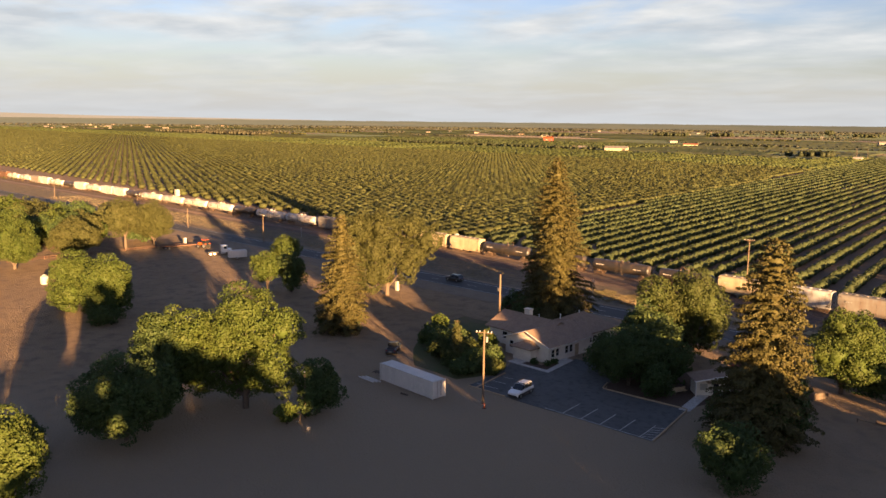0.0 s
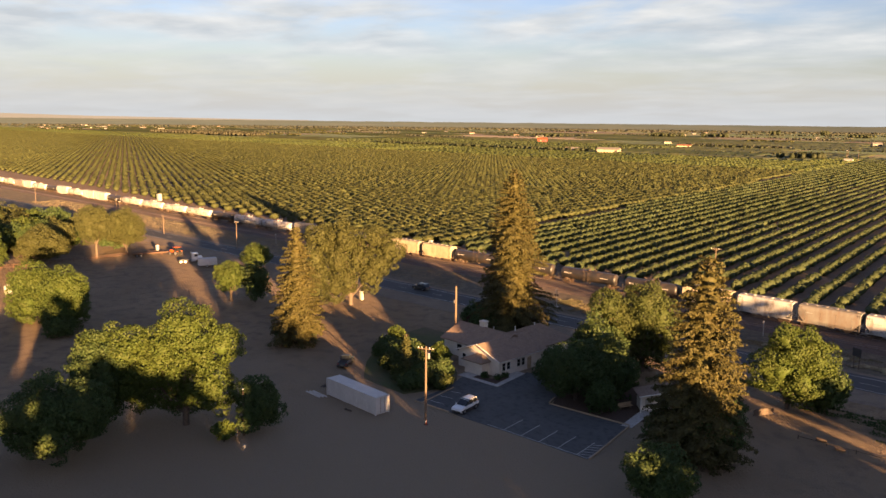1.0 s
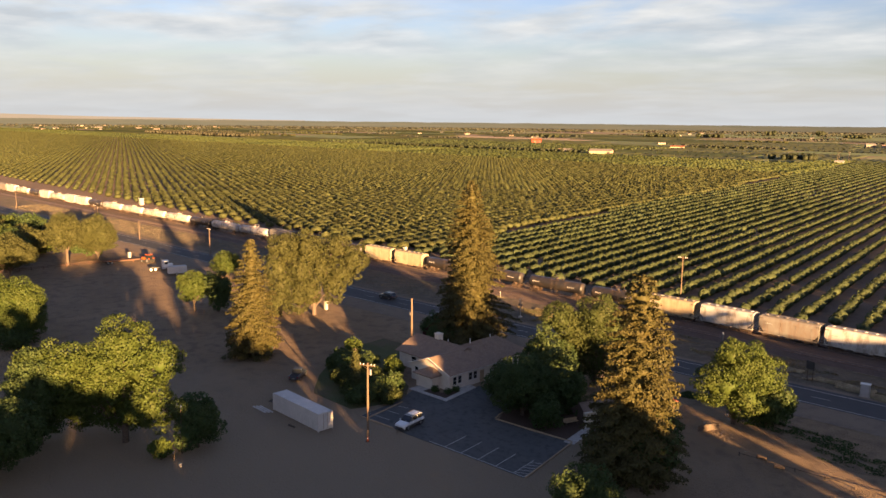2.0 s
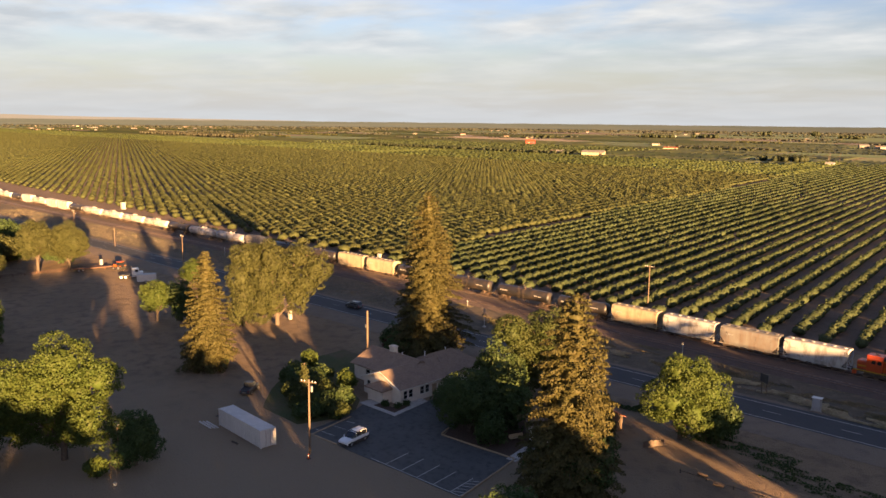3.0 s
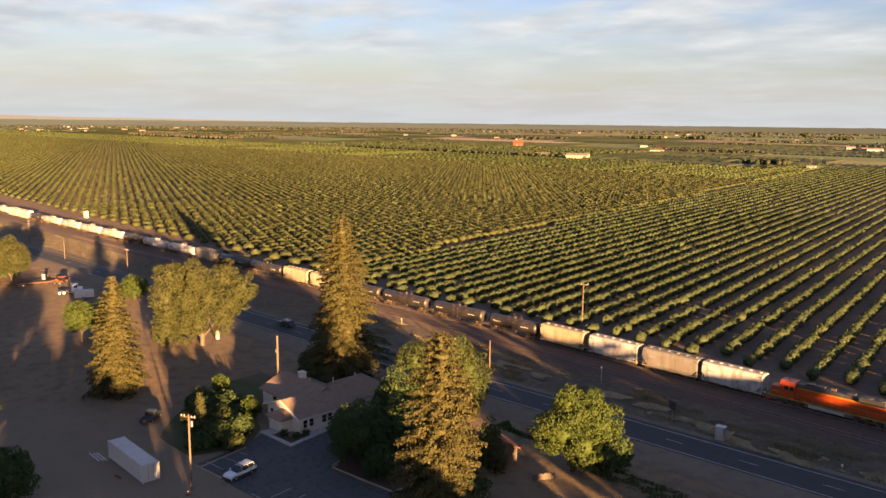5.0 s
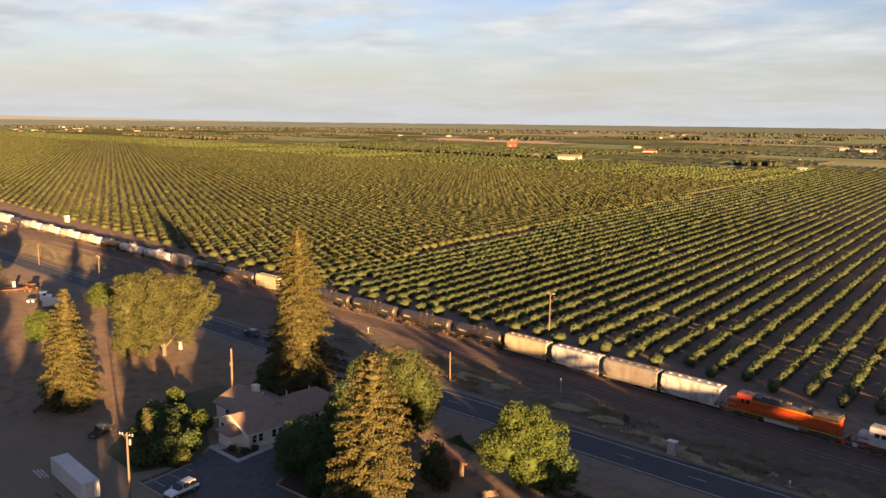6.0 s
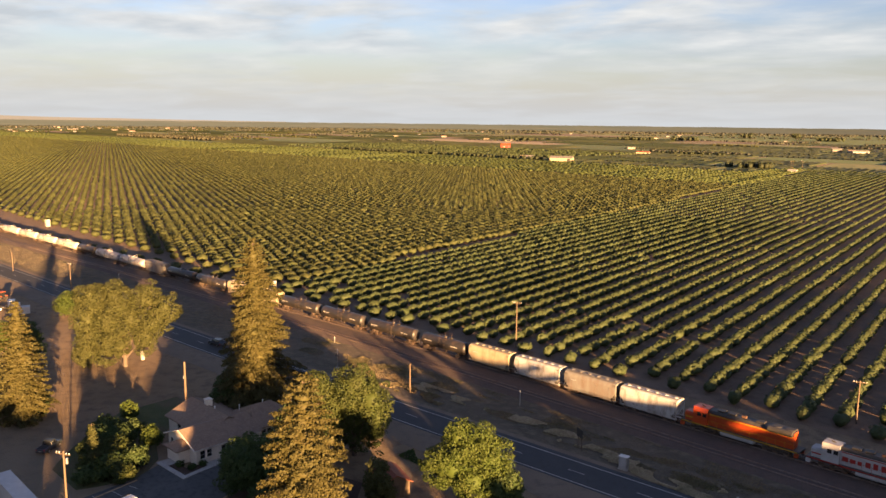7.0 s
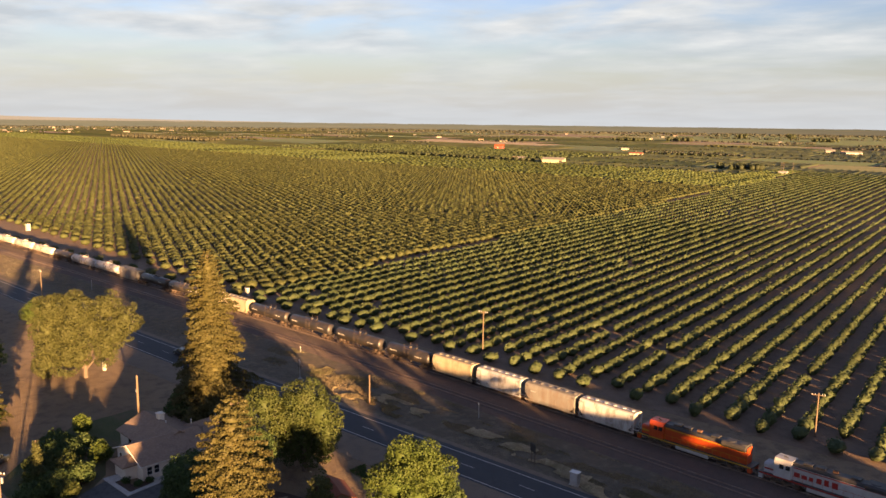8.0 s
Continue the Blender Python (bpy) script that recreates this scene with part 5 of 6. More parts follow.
def window(parent, x, y, z, w, h, face):
    """A framed window on a wall that faces +x or -y."""
    e = 0.05
    if face == "x":
        fr = boxes((x - 0.02, x + e, y - w / 2 - 0.08, y - w / 2, z, z + h), (x - 0.02, x + e, y + w / 2, y + w / 2 + 0.08, z, z + h), (x - 0.02, x + e, y - w / 2 - 0.08, y + w / 2 + 0.08, z + h, z + h + 0.08), (x - 0.02, x + e + 0.04, y - w / 2 - 0.1, y + w / 2 + 0.1, z - 0.09, z))
        gl = boxes((x + 0.004, x + 0.02, y - w / 2, y + w / 2, z, z + h))
        bar = boxes((x + 0.02, x + e - 0.01, y - w / 2, y + w / 2, z + h / 2 - 0.025, z + h / 2 + 0.025))
    else:
        fr = boxes((x - w / 2 - 0.08, x - w / 2, y - e, y + 0.02, z, z + h), (x + w / 2, x + w / 2 + 0.08, y - e, y + 0.02, z, z + h), (x - w / 2 - 0.08, x + w / 2 + 0.08, y - e, y + 0.02, z + h, z + h + 0.08), (x - w / 2 - 0.1, x + w / 2 + 0.1, y - e - 0.04, y + 0.02, z - 0.09, z))
        gl = boxes((x - w / 2, x + w / 2, y - 0.02, y - 0.004, z, z + h))
        bar = boxes((x - w / 2, x + w / 2, y - e + 0.01, y - 0.02, z + h / 2 - 0.025, z + h / 2 + 0.025))
    o = part("window", fr, M["trim_white"], parent)
    part("pane", gl, M["dark_glass"], o)
    part("glazing_bar", bar, M["trim_white"], o)


house = thing("house", pose(0, 0, 0), "single-storey cream stucco house with brown shingle roof", "house")
walls(house, -98.5, -86.5, 104.0, 113.5, 2.9, 5.0, "x", (1, 0))
roof_block(house, -98.5, -86.0, 104.0, 113.5, 2.85, 5.1, "x", hip=(0.0, 0))
walls(house, -91.0, -81.3, 100.3, 112.0, 2.9, 4.75, "y", (1, 0))
roof_block(house, -91.0, -81.3, 100.3, 112.0, 2.86, 4.85, "y")
walls(house, -92.0, -82.4, 112.0, 121.0, 2.9, 5.2, "y", (0, 0))
roof_block(house, -92.0, -82.4, 112.0, 121.0, 2.87, 5.3, "y", hip=(2.5, 3.5))
walls(house, -87.6, -83.6, 98.4, 100.3, 2.5, 3.0, "x", (0, 0))
roof_block(house, -87.6, -83.6, 98.2, 102.0, 2.45, 3.3, "x", over=0.4, hip=(1.9, 1.9))
for y in (101.4, 102.6, 105.2, 106.4, 113.6, 114.7, 117.0, 118.2):
    window(house, -81.3 if y < 112 else -82.4, y, 1.0, 0.8, 1.25, "x")
window(house, -89.6, 100.3, 1.2, 0.8, 1.2, "y")
window(house, -94.5, 104.0, 1.1, 1.2, 1.2, "y")
door = part("door", boxes((-81.32, -81.24, 107.6, 108.6, 0.05, 2.1)), M["timber"], house)
part("handle", rods(((-81.24, 107.75, 1.02), (-81.16, 107.75, 1.02), 0.03), seg=6), M["rim"], door)
part("door", boxes((-82.42, -82.34, 111.4, 112.4, 0.05, 2.1)), M["dark_glass"], house, "dark glass door")
part("chimney", boxes((-93.9, -92.7, 108.6, 109.6, 4.6, 6.0), (-94.0, -92.6, 108.5, 109.7, 5.9, 6.1), bevel=0.03), M["stucco"], house)
for x, y, z in ((-88.5, 112.5, 4.9), (-87.2, 116.5, 5.2), (-90.5, 108.8, 5.0)):
    part("vent_pipe", rods(((x, y, z - 0.4), (x, y, z + 0.45), 0.09), ((x, y, z + 0.45), (x, y, z + 0.5), 0.15), seg=8), M["trim_white"], house)
for x0, x1, y0, y1, z in ((-91.6, -91.5, 99.8, 112, 2.7), (-80.8, -80.7, 99.8, 112, 2.7)):
    part("gutter", boxes((x0, x1, y0, y1, z, z + 0.12)), M["trim_white"], house)
bm = bmesh.new()
for s, xe in ((-1, -91.55), (1, -80.75)):
    rod(bm, (xe, 99.72, 2.80), (-86.15, 99.72, 4.82), 0.09, 0.09, 4)
part("rake_board", bm, M["trim_white"], house)
slab = [(-86.8, 96.0, 0), (-78.2, 96.4, 0), (-79.6, 105, 0), (-81.3, 105, 0), (-81.2, 98.4, 0), (-86.8, 98.4, 0)]
bm = bmesh.new()
f = bm.faces.new([bm.verts.new((x, y, 0.14)) for x, y, z in slab])
r = bmesh.ops.extrude_face_region(bm, geom=[f])
for v in [e for e in r["geom"] if isinstance(e, bmesh.types.BMVert)]:
    v.co.z = 0.0
tagged(part("walkway", bm, M["concrete"], None), "pale concrete walkway round the house corner", "walkway", kind="structure")
patch("flower_bed", [(-84.2, 96.9), (-79.2, 97.2), (-80.0, 101.5), (-81.2, 101.5), (-81.3, 98.5), (-84.2, 98.3)], 0.19, M["mulch"], "dark mulched flower bed at the house corner", "flower bed")
for i, (x, y) in enumerate(((-80.5, 99.0), (-80.5, 101.0), (-82.6, 98.0))):
    broadleaf(x, y, 1.1, 1.3, M["leaf_dark"], "small dark shrub in a flower bed", 300 + i, 0.05, 0.1, name="bush")

# ---- shelter beside the parking lot ----
sh = thing("shelter", pose(-55.2, 106.2, 0, 0, 0, 46), "small pale kiosk with a sloping roof beside the parking lot", "kiosk")
bm = bmesh.new()
box(bm, -2.1, 2.3, -0.2, 0.0, 0, 2.5), box(bm, -2.1, -1.9, 0.0, 2.4, 0, 2.5), box(bm, 2.1, 2.3, 0.0, 2.4, 0, 3.1), box(bm, -1.9, 2.1, 2.2, 2.4, 0, 2.5)
part("wall", bm, M["stucco"], sh)
bm = bmesh.new()
prism(bm, [(-2.7, 2.5), (-2.7, 2.62), (2.9, 3.62), (2.9, 3.5)], -1.3, 2.8)
bmesh.ops.rotate(bm, verts=bm.verts, cent=(0, 0, 0), matrix=Matrix.Rotation(radians(90), 3, "Z"))
bmesh.ops.scale(bm, vec=(-1, 1, 1), verts=bm.verts)
part("roof", bm, M["roof"], sh, "brown sloping shingle roof")
part("fascia", rods(((-2.72, -1.34, 2.52), (2.92, -1.34, 3.54), 0.09), seg=4), M["trim_white"], sh, "white fascia board")
# no opening is cut; a dark panel gives the shade inside the doorway
part("door", boxes((0.5, 1.3, -0.24, -0.2, 0.0, 2.05)), M["dark_glass"], sh, "dark panel standing for the shaded doorway")
part("notice_board", boxes((-1.5, -0.4, -0.27, -0.2, 0.9, 1.9)), M["white"], sh)
part("awning", boxes((-0.6, 2.2, -1.1, -0.2, 2.2, 2.3)), M["roof"], sh)
for x in (-2.4, 2.6):
    part("post", boxes((x - 0.07, x + 0.07, -1.3, -1.16, 0, 2.6 if x < 0 else 3.4)), M["trim_white"], sh)
bn = thing("bench", pose(-58.6, 103.6, 0, 0, 0, 70), "pale wooden bench beside the kiosk", "bench")
part("seat", boxes((-1.2, 1.2, -0.25, 0.25, 0.42, 0.5)), M["timber"], bn)
part("backrest", boxes((-1.2, 1.2, 0.22, 0.3, 0.5, 0.95)), M["timber"], bn)
for x in (-0.95, 0.95):
    part("leg", boxes((x - 0.06, x + 0.06, -0.2, 0.25, 0, 0.42)), M["bark"], bn)
fp = thing("board_fence", pose(-43.2, 116.6, 0, 0, 0, 62), "lit brown wooden fence panel below a tree", "fence")
for i in range(14):
    part("board", boxes((-1.75 + 0.25 * i, -1.52 + 0.25 * i, -0.02, 0.02, 0.05, 0.95 + 0.06 * (i % 3))), M["bark"], fp)
for z in (0.25, 0.75):
    part("rail", boxes((-1.75, 1.73, 0.02, 0.08, z, z + 0.09)), M["bark"], fp)
lay("footpath", (-54.4, 97.5), (-56.0, 106.5), 1.6, 0.09, M["concrete"], "pale concrete footpath", "footpath")

# ---- shed with red roof ----
sd = thing("shed", pose(-53.5, 117.5, 0, 0, 0, -20), "small tan shed with rust red roof among trees", "shed")
walls(sd, -3.0, 3.0, -2.2, 2.2, 2.4, 3.6, "x", (1, 1), "wood_pole")
rf = roof_block(sd, -3.0, 3.0, -2.2, 2.2, 2.36, 3.7, "x", over=0.35)
rf.data.materials.clear()
rf.data.materials.append(M["red_roof"])
rf["label"] = "rust red metal roof"
part("door", boxes((2.98, 3.05, -0.5, 0.5, 0, 2.0)), M["bark"], sd)

# ---- shipping container ----
ct = thing("shipping_container", pose(-87.7, 75.1, 0, 0, 0, -0.5), "pale grey forty-foot shipping container on dirt", "container")
L, W, Hc = 6.1, 1.22, 2.75
cor = bmesh.new()
xs = np.arange(-L + 0.15, L - 0.1, 0.14)
for s in (-1, 1):
    prev = None
    for i, x in enumerate(xs):
        y = s * (W - (0.0 if (i // 2) % 2 else 0.05))
        cur = (cor.verts.new((x, y, 0.25)), cor.verts.new((x, y, Hc - 0.1)))
        if prev:
            cor.faces.new((prev[0], cur[0], cur[1], prev[1]))
        prev = cur
part("side_panel", cor, M["container"], ct)
part("roof_panel", boxes((-L, L, -W, W, Hc - 0.1, Hc)), M["container"], ct)
part("floor_frame", boxes((-L, L, -W, W, 0.08, 0.25)), M["container"], ct)
for x in (-L, L):
    for y in (-W, W):
        part("corner_post", boxes((x - 0.1, x + 0.1, y - 0.08, y + 0.08, 0.0, Hc + 0.01), bevel=0.02), M["container"], ct)
for x in (-1, 1):
    for y in (-0.6, 0.6):
        d = part("end_door", boxes((x * L - 0.04, x * L + 0.04, y - 0.58, y + 0.58, 0.27, Hc - 0.12), bevel=0.01), M["container"], ct)
        part("lock_rod", rods(((x * (L + 0.06), y * 0.6, 0.3), (x * (L + 0.06), y * 0.6, Hc - 0.15), 0.025), seg=6), M["steel"], d)


# ---- vehicles ----
def wheel(parent, x, y, r, w=0.22):
    t = part("wheel", rods(((x, y - w / 2, r), (x, y + w / 2, r), r), seg=18), M["rubber"], parent)
    s = -1 if y < 0 else 1
    part("rim", rods(((x, y + s * w * 0.45, r), (x, y + s * (w / 2 + 0.012), r), r * 0.62), seg=14), M["rim"], t)


def loft(sections):
    """A closed body from cross-sections of (x, half width at the bottom, half width at the top, z bottom, z top)."""
    bm = bmesh.new()
    rings = []
    for x, wb, wt, z0, z1 in sections:
        m = (z0 + z1) / 2
        rings.append([bm.verts.new(p) for p in ((x, -wb * 0.94, z0), (x, -wb, m), (x, -wt, z1 - 0.04), (x, -wt * 0.9, z1), (x, wt * 0.9, z1), (x, wt, z1 - 0.04), (x, wb, m), (x, wb * 0.94, z0))])
    for a, b in zip(rings, rings[1:]):
        for i in range(8):
            bm.faces.new((a[i], a[(i + 1) % 8], b[(i + 1) % 8], b[i]))
    bm.faces.new(rings[0][::-1]), bm.faces.new(rings[-1])
    return bm


def suv(m, label, paint, name="suv", pickup=False):
    t = thing(name, m, label, "car")
    b = part("body", loft([(-2.45, 0.82, 0.8, 0.45, 1.0), (-2.3, 0.93, 0.92, 0.32, 1.06), (0.95, 0.95, 0.93, 0.3, 1.08), (2.1, 0.93, 0.88, 0.3, 1.0), (2.45, 0.8, 0.76, 0.42, 0.86)]), paint, t, smooth=False)
    if pickup:
        cabin = [(-0.6, 0.86, 0.72, 1.0, 1.12), (-0.5, 0.86, 0.72, 1.02, 1.72), (0.55, 0.86, 0.72, 1.02, 1.74), (1.2, 0.84, 0.7, 1.02, 1.1)]
    else:
        cabin = [(-2.3, 0.86, 0.74, 1.0, 1.1), (-1.95, 0.87, 0.74, 1.02, 1.7), (0.3, 0.87, 0.75, 1.02, 1.78), (1.15, 0.85, 0.72, 1.02, 1.12)]
    part("glasshouse", loft(cabin), M["dark_glass"], t)
    z = cabin[1][4]
    part("roof_panel", boxes((cabin[1][0] + 0.02, cabin[2][0] + 0.05, -0.72, 0.72, z - 0.03, z + 0.06), bevel=0.03), paint, b)
    for x in (cabin[1][0] + 0.05, (cabin[1][0] + cabin[2][0]) / 2, cabin[2][0]):
        for s in (-1, 1):
            part("pillar", rods(((x, s * 0.885, 1.03), (x, s * 0.745, z), 0.05), seg=6), paint, b)
    if pickup:
        part("load_bed", boxes((-2.35, -0.65, -0.72, 0.72, 1.055, 1.09)), M["rubber"], t, "dark empty load bed")
    for x in (-1.45, 1.5):
        for y in (-0.86, 0.86):
            wheel(t, x, y, 0.37)
    for s in (-1, 1):
        part("headlight", boxes((2.38, 2.47, s * 0.5, s * 0.76, 0.68, 0.84), bevel=0.02), M["lamp_glass"], t)
        part("tail_light", boxes((-2.47, -2.4, s * 0.62, s * 0.8, 0.75, 0.98)), M["loco_red"], t)
        part("mirror", boxes((0.85, 1.05, s * 0.95, s * 1.1, 1.05, 1.2), bevel=0.02), paint, t)
        if not pickup:
            part("roof_rail", rods(((-1.8, s * 0.68, 1.86), (0.2, s * 0.68, 1.88), 0.025), seg=6), M["loco_black"], t)
    part("bumper", boxes((2.35, 2.5, -0.8, 0.8, 0.36, 0.6), (-2.52, -2.38, -0.8, 0.8, 0.38, 0.62), bevel=0.03), M["loco_black"], t)
    part("side_cladding", boxes((-2.3, 2.2, -0.965, -0.93, 0.28, 0.66), (-2.3, 2.2, 0.93, 0.965, 0.28, 0.66)), M["loco_black"], t)
    part("number_plate", boxes((-2.535, -2.52, -0.25, 0.25, 0.6, 0.72)), M["white"], t)
    return t


suv(pose(-74.45, 85.2, 0.04, 0, 0, -80), "white sport utility vehicle parked on asphalt", M["car_paint"])
suv(pose(-104.3, 85.4, 0.03, 0, 0, 128), "dark blue pickup truck parked on dirt", M["car_dark"], "pickup_truck", True)
suv(pose(-142, 137.6, 0.06, 0, 0, 184), "dark car driving on the highway", M["car_dark"], "car")

# semi tractor, flat trailer and yard machines
tr = thing("truck_tractor", pose(-216.2, 111.5, 0, 0, 0, 70), "white truck tractor parked in a dirt yard", "truck")
part("chassis", boxes((-3.4, 3.0, -0.45, 0.45, 0.75, 1.0)), M["loco_black"], tr)
cb = part("cab", boxes((0.4, 2.2, -1.15, 1.15, 0.9, 2.9), bevel=0.12), M["car_paint"], tr)
part("bonnet", boxes((2.1, 3.4, -0.95, 0.95, 0.8, 1.85), bevel=0.12), M["car_paint"], tr)
part("windscreen", boxes((2.19, 2.22, -1.0, 1.0, 1.9, 2.7)), M["dark_glass"], cb)
for s in (-1, 1):
    part("side_window", boxes((1.1, 2.0, s * 1.145, s * 1.165, 1.9, 2.6)), M["dark_glass"], cb)
    part("exhaust_stack", rods(((0.25, s * 0.95, 0.9), (0.25, s * 0.95, 3.3), 0.08), seg=8), M["rim"], tr)
    part("fuel_tank", rods(((0.2, s * 0.95, 0.7), (1.5, s * 0.95, 0.7), 0.3), seg=12), M["rim"], tr)
for x in (-2.8, -1.6, 2.6):
    for s in (-1, 1):
        wheel(tr, x, s * 0.95, 0.5, 0.3)
part("fifth_wheel", rods(((-2.2, 0, 1.0), (-2.2, 0, 1.15), 0.5), seg=14), M["loco_black"], tr)

ex = thing("yard_tractor", pose(-231, 114, 0, 0, 0, 200), "orange farm tractor parked beside a fence", "tractor")
part("bonnet", boxes((0.2, 2.2, -0.45, 0.45, 0.9, 1.7), bevel=0.1), M["machine_orange"], ex)
part("cab", boxes((-1.3, 0.3, -0.75, 0.75, 1.0, 2.6), bevel=0.08), M["dark_glass"], ex)
part("cab_roof", boxes((-1.45, 0.45, -0.85, 0.85, 2.58, 2.75), bevel=0.05), M["machine_orange"], ex)
part("mudguard", boxes((-1.7, -0.1, -1.15, -0.7, 1.3, 1.55), (-1.7, -0.1, 0.7, 1.15, 1.3, 1.55), bevel=0.05), M["machine_orange"], ex)
for s in (-1, 1):
    wheel(ex, -0.9, s * 0.95, 0.8, 0.45)
    wheel(ex, 1.7, s * 0.75, 0.5, 0.3)

fb = thing("flat_trailer", pose(-235.5, 107, 0, 0, 0, 80), "rusty flat trailer parked beside a fence", "trailer")
part("deck", boxes((-5, 5, -1.2, 1.2, 0.95, 1.12)), M["rust"], fb)
part("beam", boxes((-5, 6.2, -0.5, -0.35, 0.7, 0.95), (-5, 6.2, 0.35, 0.5, 0.7, 0.95)), M["rust"], fb)
for x in (-3.6, -2.5):
    for s in (-1, 1):
        wheel(fb, x, s * 0.95, 0.46, 0.25)
part("landing_leg", boxes((3.9, 4.05, -0.6, -0.45, 0, 0.75), (3.9, 4.05, 0.45, 0.6, 0, 0.75)), M["rust"], fb)

bx = thing("box_trailer", pose(-206.5, 112, 0, 0, 0, 72), "small grey box trailer in a dirt yard", "trailer")
part("body", boxes((-2.6, 2.6, -1.1, 1.1, 0.6, 2.6), bevel=0.05), M["container"], bx)
part("drawbar", boxes((2.6, 4.0, -0.06, 0.06, 0.5, 0.62)), M["loco_black"], bx)
for s in (-1, 1):
    wheel(bx, -0.3, s * 1.1, 0.4)
part("jockey_leg", boxes((3.7, 3.8, -0.05, 0.05, 0, 0.55)), M["loco_black"], bx)

for (x, y, s) in ((-205, 58.7, 0.85), (-174.5, 54.0, 0.38)):
    wt = thing("water_tank", pose(x, y, 0), "small round white storage tank on dirt", "tank")
    part("shell", rods(((0, 0, 0), (0, 0, 2.2 * s), 1.1 * s), ((0, 0, 2.2 * s), (0, 0, 2.6 * s), 1.1 * s, 0.3), seg=20), M["white"], wt)
    part("lid", rods(((0, 0, 2.6 * s), (0, 0, 2.75 * s), 0.32), seg=12), M["white"], wt)


# ---- poles, signals, fences ----
def utility_pole(x, y, h, label, arms=1, turn=0.0, lamp=False, r=0.16):
    t = thing("utility_pole", pose(x, y, 0, 0, 0, turn), label, "utility pole")
    part("pole", rods(((0, 0, -0.3), (0, 0, h), r, r * 0.7), seg=10), M["wood_pole"], t)
    for i in range(arms):
        z = h - 0.35 - 0.9 * i
        a = part("crossarm", boxes((-1.25, 1.25, -0.17, -0.05, z - 0.06, z + 0.06)), M["wood_pole"], t)
        for q in (-1.1, -0.6, 0.6, 1.1):
            part("insulator", rods(((q, -0.11, z + 0.06), (q, -0.11, z + 0.26), 0.055, 0.04), seg=6), M["lamp_glass"], a)
        part("brace", rods(((-0.7, -0.1, z - 0.05), (0, -0.05, z - 0.7), 0.02), ((0.7, -0.1, z - 0.05), (0, -0.05, z - 0.7), 0.02), seg=5), M["steel"], a)
    if lamp:
        part("lamp_arm", rods(((0, 0, h - 0.3), (0.9, 0, h - 0.05), 0.035), seg=6), M["steel"], t)
        part("lamp_head", boxes((0.8, 1.35, -0.13, 0.13, h - 0.12, h + 0.02), bevel=0.03), M["rim"], t)
    return t


POLE = "weathered wooden utility pole with crossarm"
p = utility_pole(-75.6, 78.2, 11.0, "pale lit wooden utility pole beside the parking lot", 1, 25, r=0.17)
part("transformer", rods(((0.35, 0.15, 9.2), (0.35, 0.15, 10.0), 0.2), seg=12), M["rim"], p, "grey pole transformer")
pb_ = utility_pole(-99.5, 107.9, 11.8, "weathered wooden utility pole behind the house", 0, 0, r=0.24)
part("meter_box", boxes((-0.5, -0.2, -0.2, 0.15, 11.8*0.72, 11.8*0.72 + 0.6), bevel=0.03), M["rim"], pb_, "grey metal box on the pole")
utility_pole(-90, 191.2, 11.8, POLE + " at the orchard edge", 1, 20)
utility_pole(-13, 199.4, 8.6, POLE + " at the orchard edge", 1, 20)
utility_pole(-229, 134.2, 9.4, POLE + " beside the highway", 1, 0)
utility_pole(-83.4, 149.2, 6.4, "plain wooden pole beside the highway", 0)
utility_pole(-278, 137.5 - 6, 7.3, "plain wooden pole beside the highway", 0)
utility_pole(-341, 139, 7.5, POLE + " beside the highway", 1)
utility_pole(-322, 133, 8.7, POLE + " beside the highway", 1)
utility_pole(-420, 130, 9, POLE + " beside the highway", 1)
utility_pole(-88, 56, 6.3, "slim pole with a lamp in the dirt yard", 0, 150, True, 0.12)

sg = thing("railway_signal", pose(-106.8, 148.3, 0), "grey railway signal mast with cabinet", "signal")
part("mast", rods(((0, 0, 0), (0, 0, 4.6), 0.08), seg=8), M["rim"], sg)
part("cross_board", rods(((-0.6, 0, 3.6), (0.6, 0, 4.4), 0.05), ((0.6, 0, 3.6), (-0.6, 0, 4.4), 0.05), seg=4), M["loco_grey"], sg)
for q in (-0.4, 0.4):
    part("lamp_head", rods(((q, -0.15, 3.0), (q, 0.1, 3.0), 0.2), seg=12), M["loco_black"], sg)
part("lamp_bar", boxes((-0.6, 0.6, -0.04, 0.04, 2.95, 3.05)), M["rim"], sg)
part("base", boxes((-0.35, 0.35, -0.35, 0.35, 0, 0.3), bevel=0.04), M["concrete"], sg)

cabn = thing("relay_cabinet", pose(-32.6, 150.0, 0, 0, 0, 8), "grey metal signal cabinet on concrete base", "cabinet")
part("base", boxes((-0.8, 0.8, -0.6, 0.6, 0, 0.25), bevel=0.03), M["concrete"], cabn)
bd = part("body", boxes((-0.7, 0.7, -0.5, 0.5, 0.25, 2.2), bevel=0.04), M["rim"], cabn)
part("roof_panel", boxes((-0.8, 0.8, -0.6, 0.6, 2.2, 2.3), bevel=0.03), M["trim_white"], cabn)
part("door", boxes((-0.6, 0.6, -0.53, -0.5, 0.35, 2.1)), M["loco_grey"], bd)
bb = thing("back_of_sign", pose(-42.1, 151.0, 0, 0, 0, -25), "dark square sign seen from behind on posts", "sign")
part("board", boxes((-0.95, 0.95, -0.03, 0.03, 2.3, 3.8), bevel=0.01), M["loco_black"], bb)
for x in (-0.6, 0.6):
    part("post", boxes((x - 0.05, x + 0.05, 0.03, 0.13, 0, 3.7)), M["wood_pole"], bb)
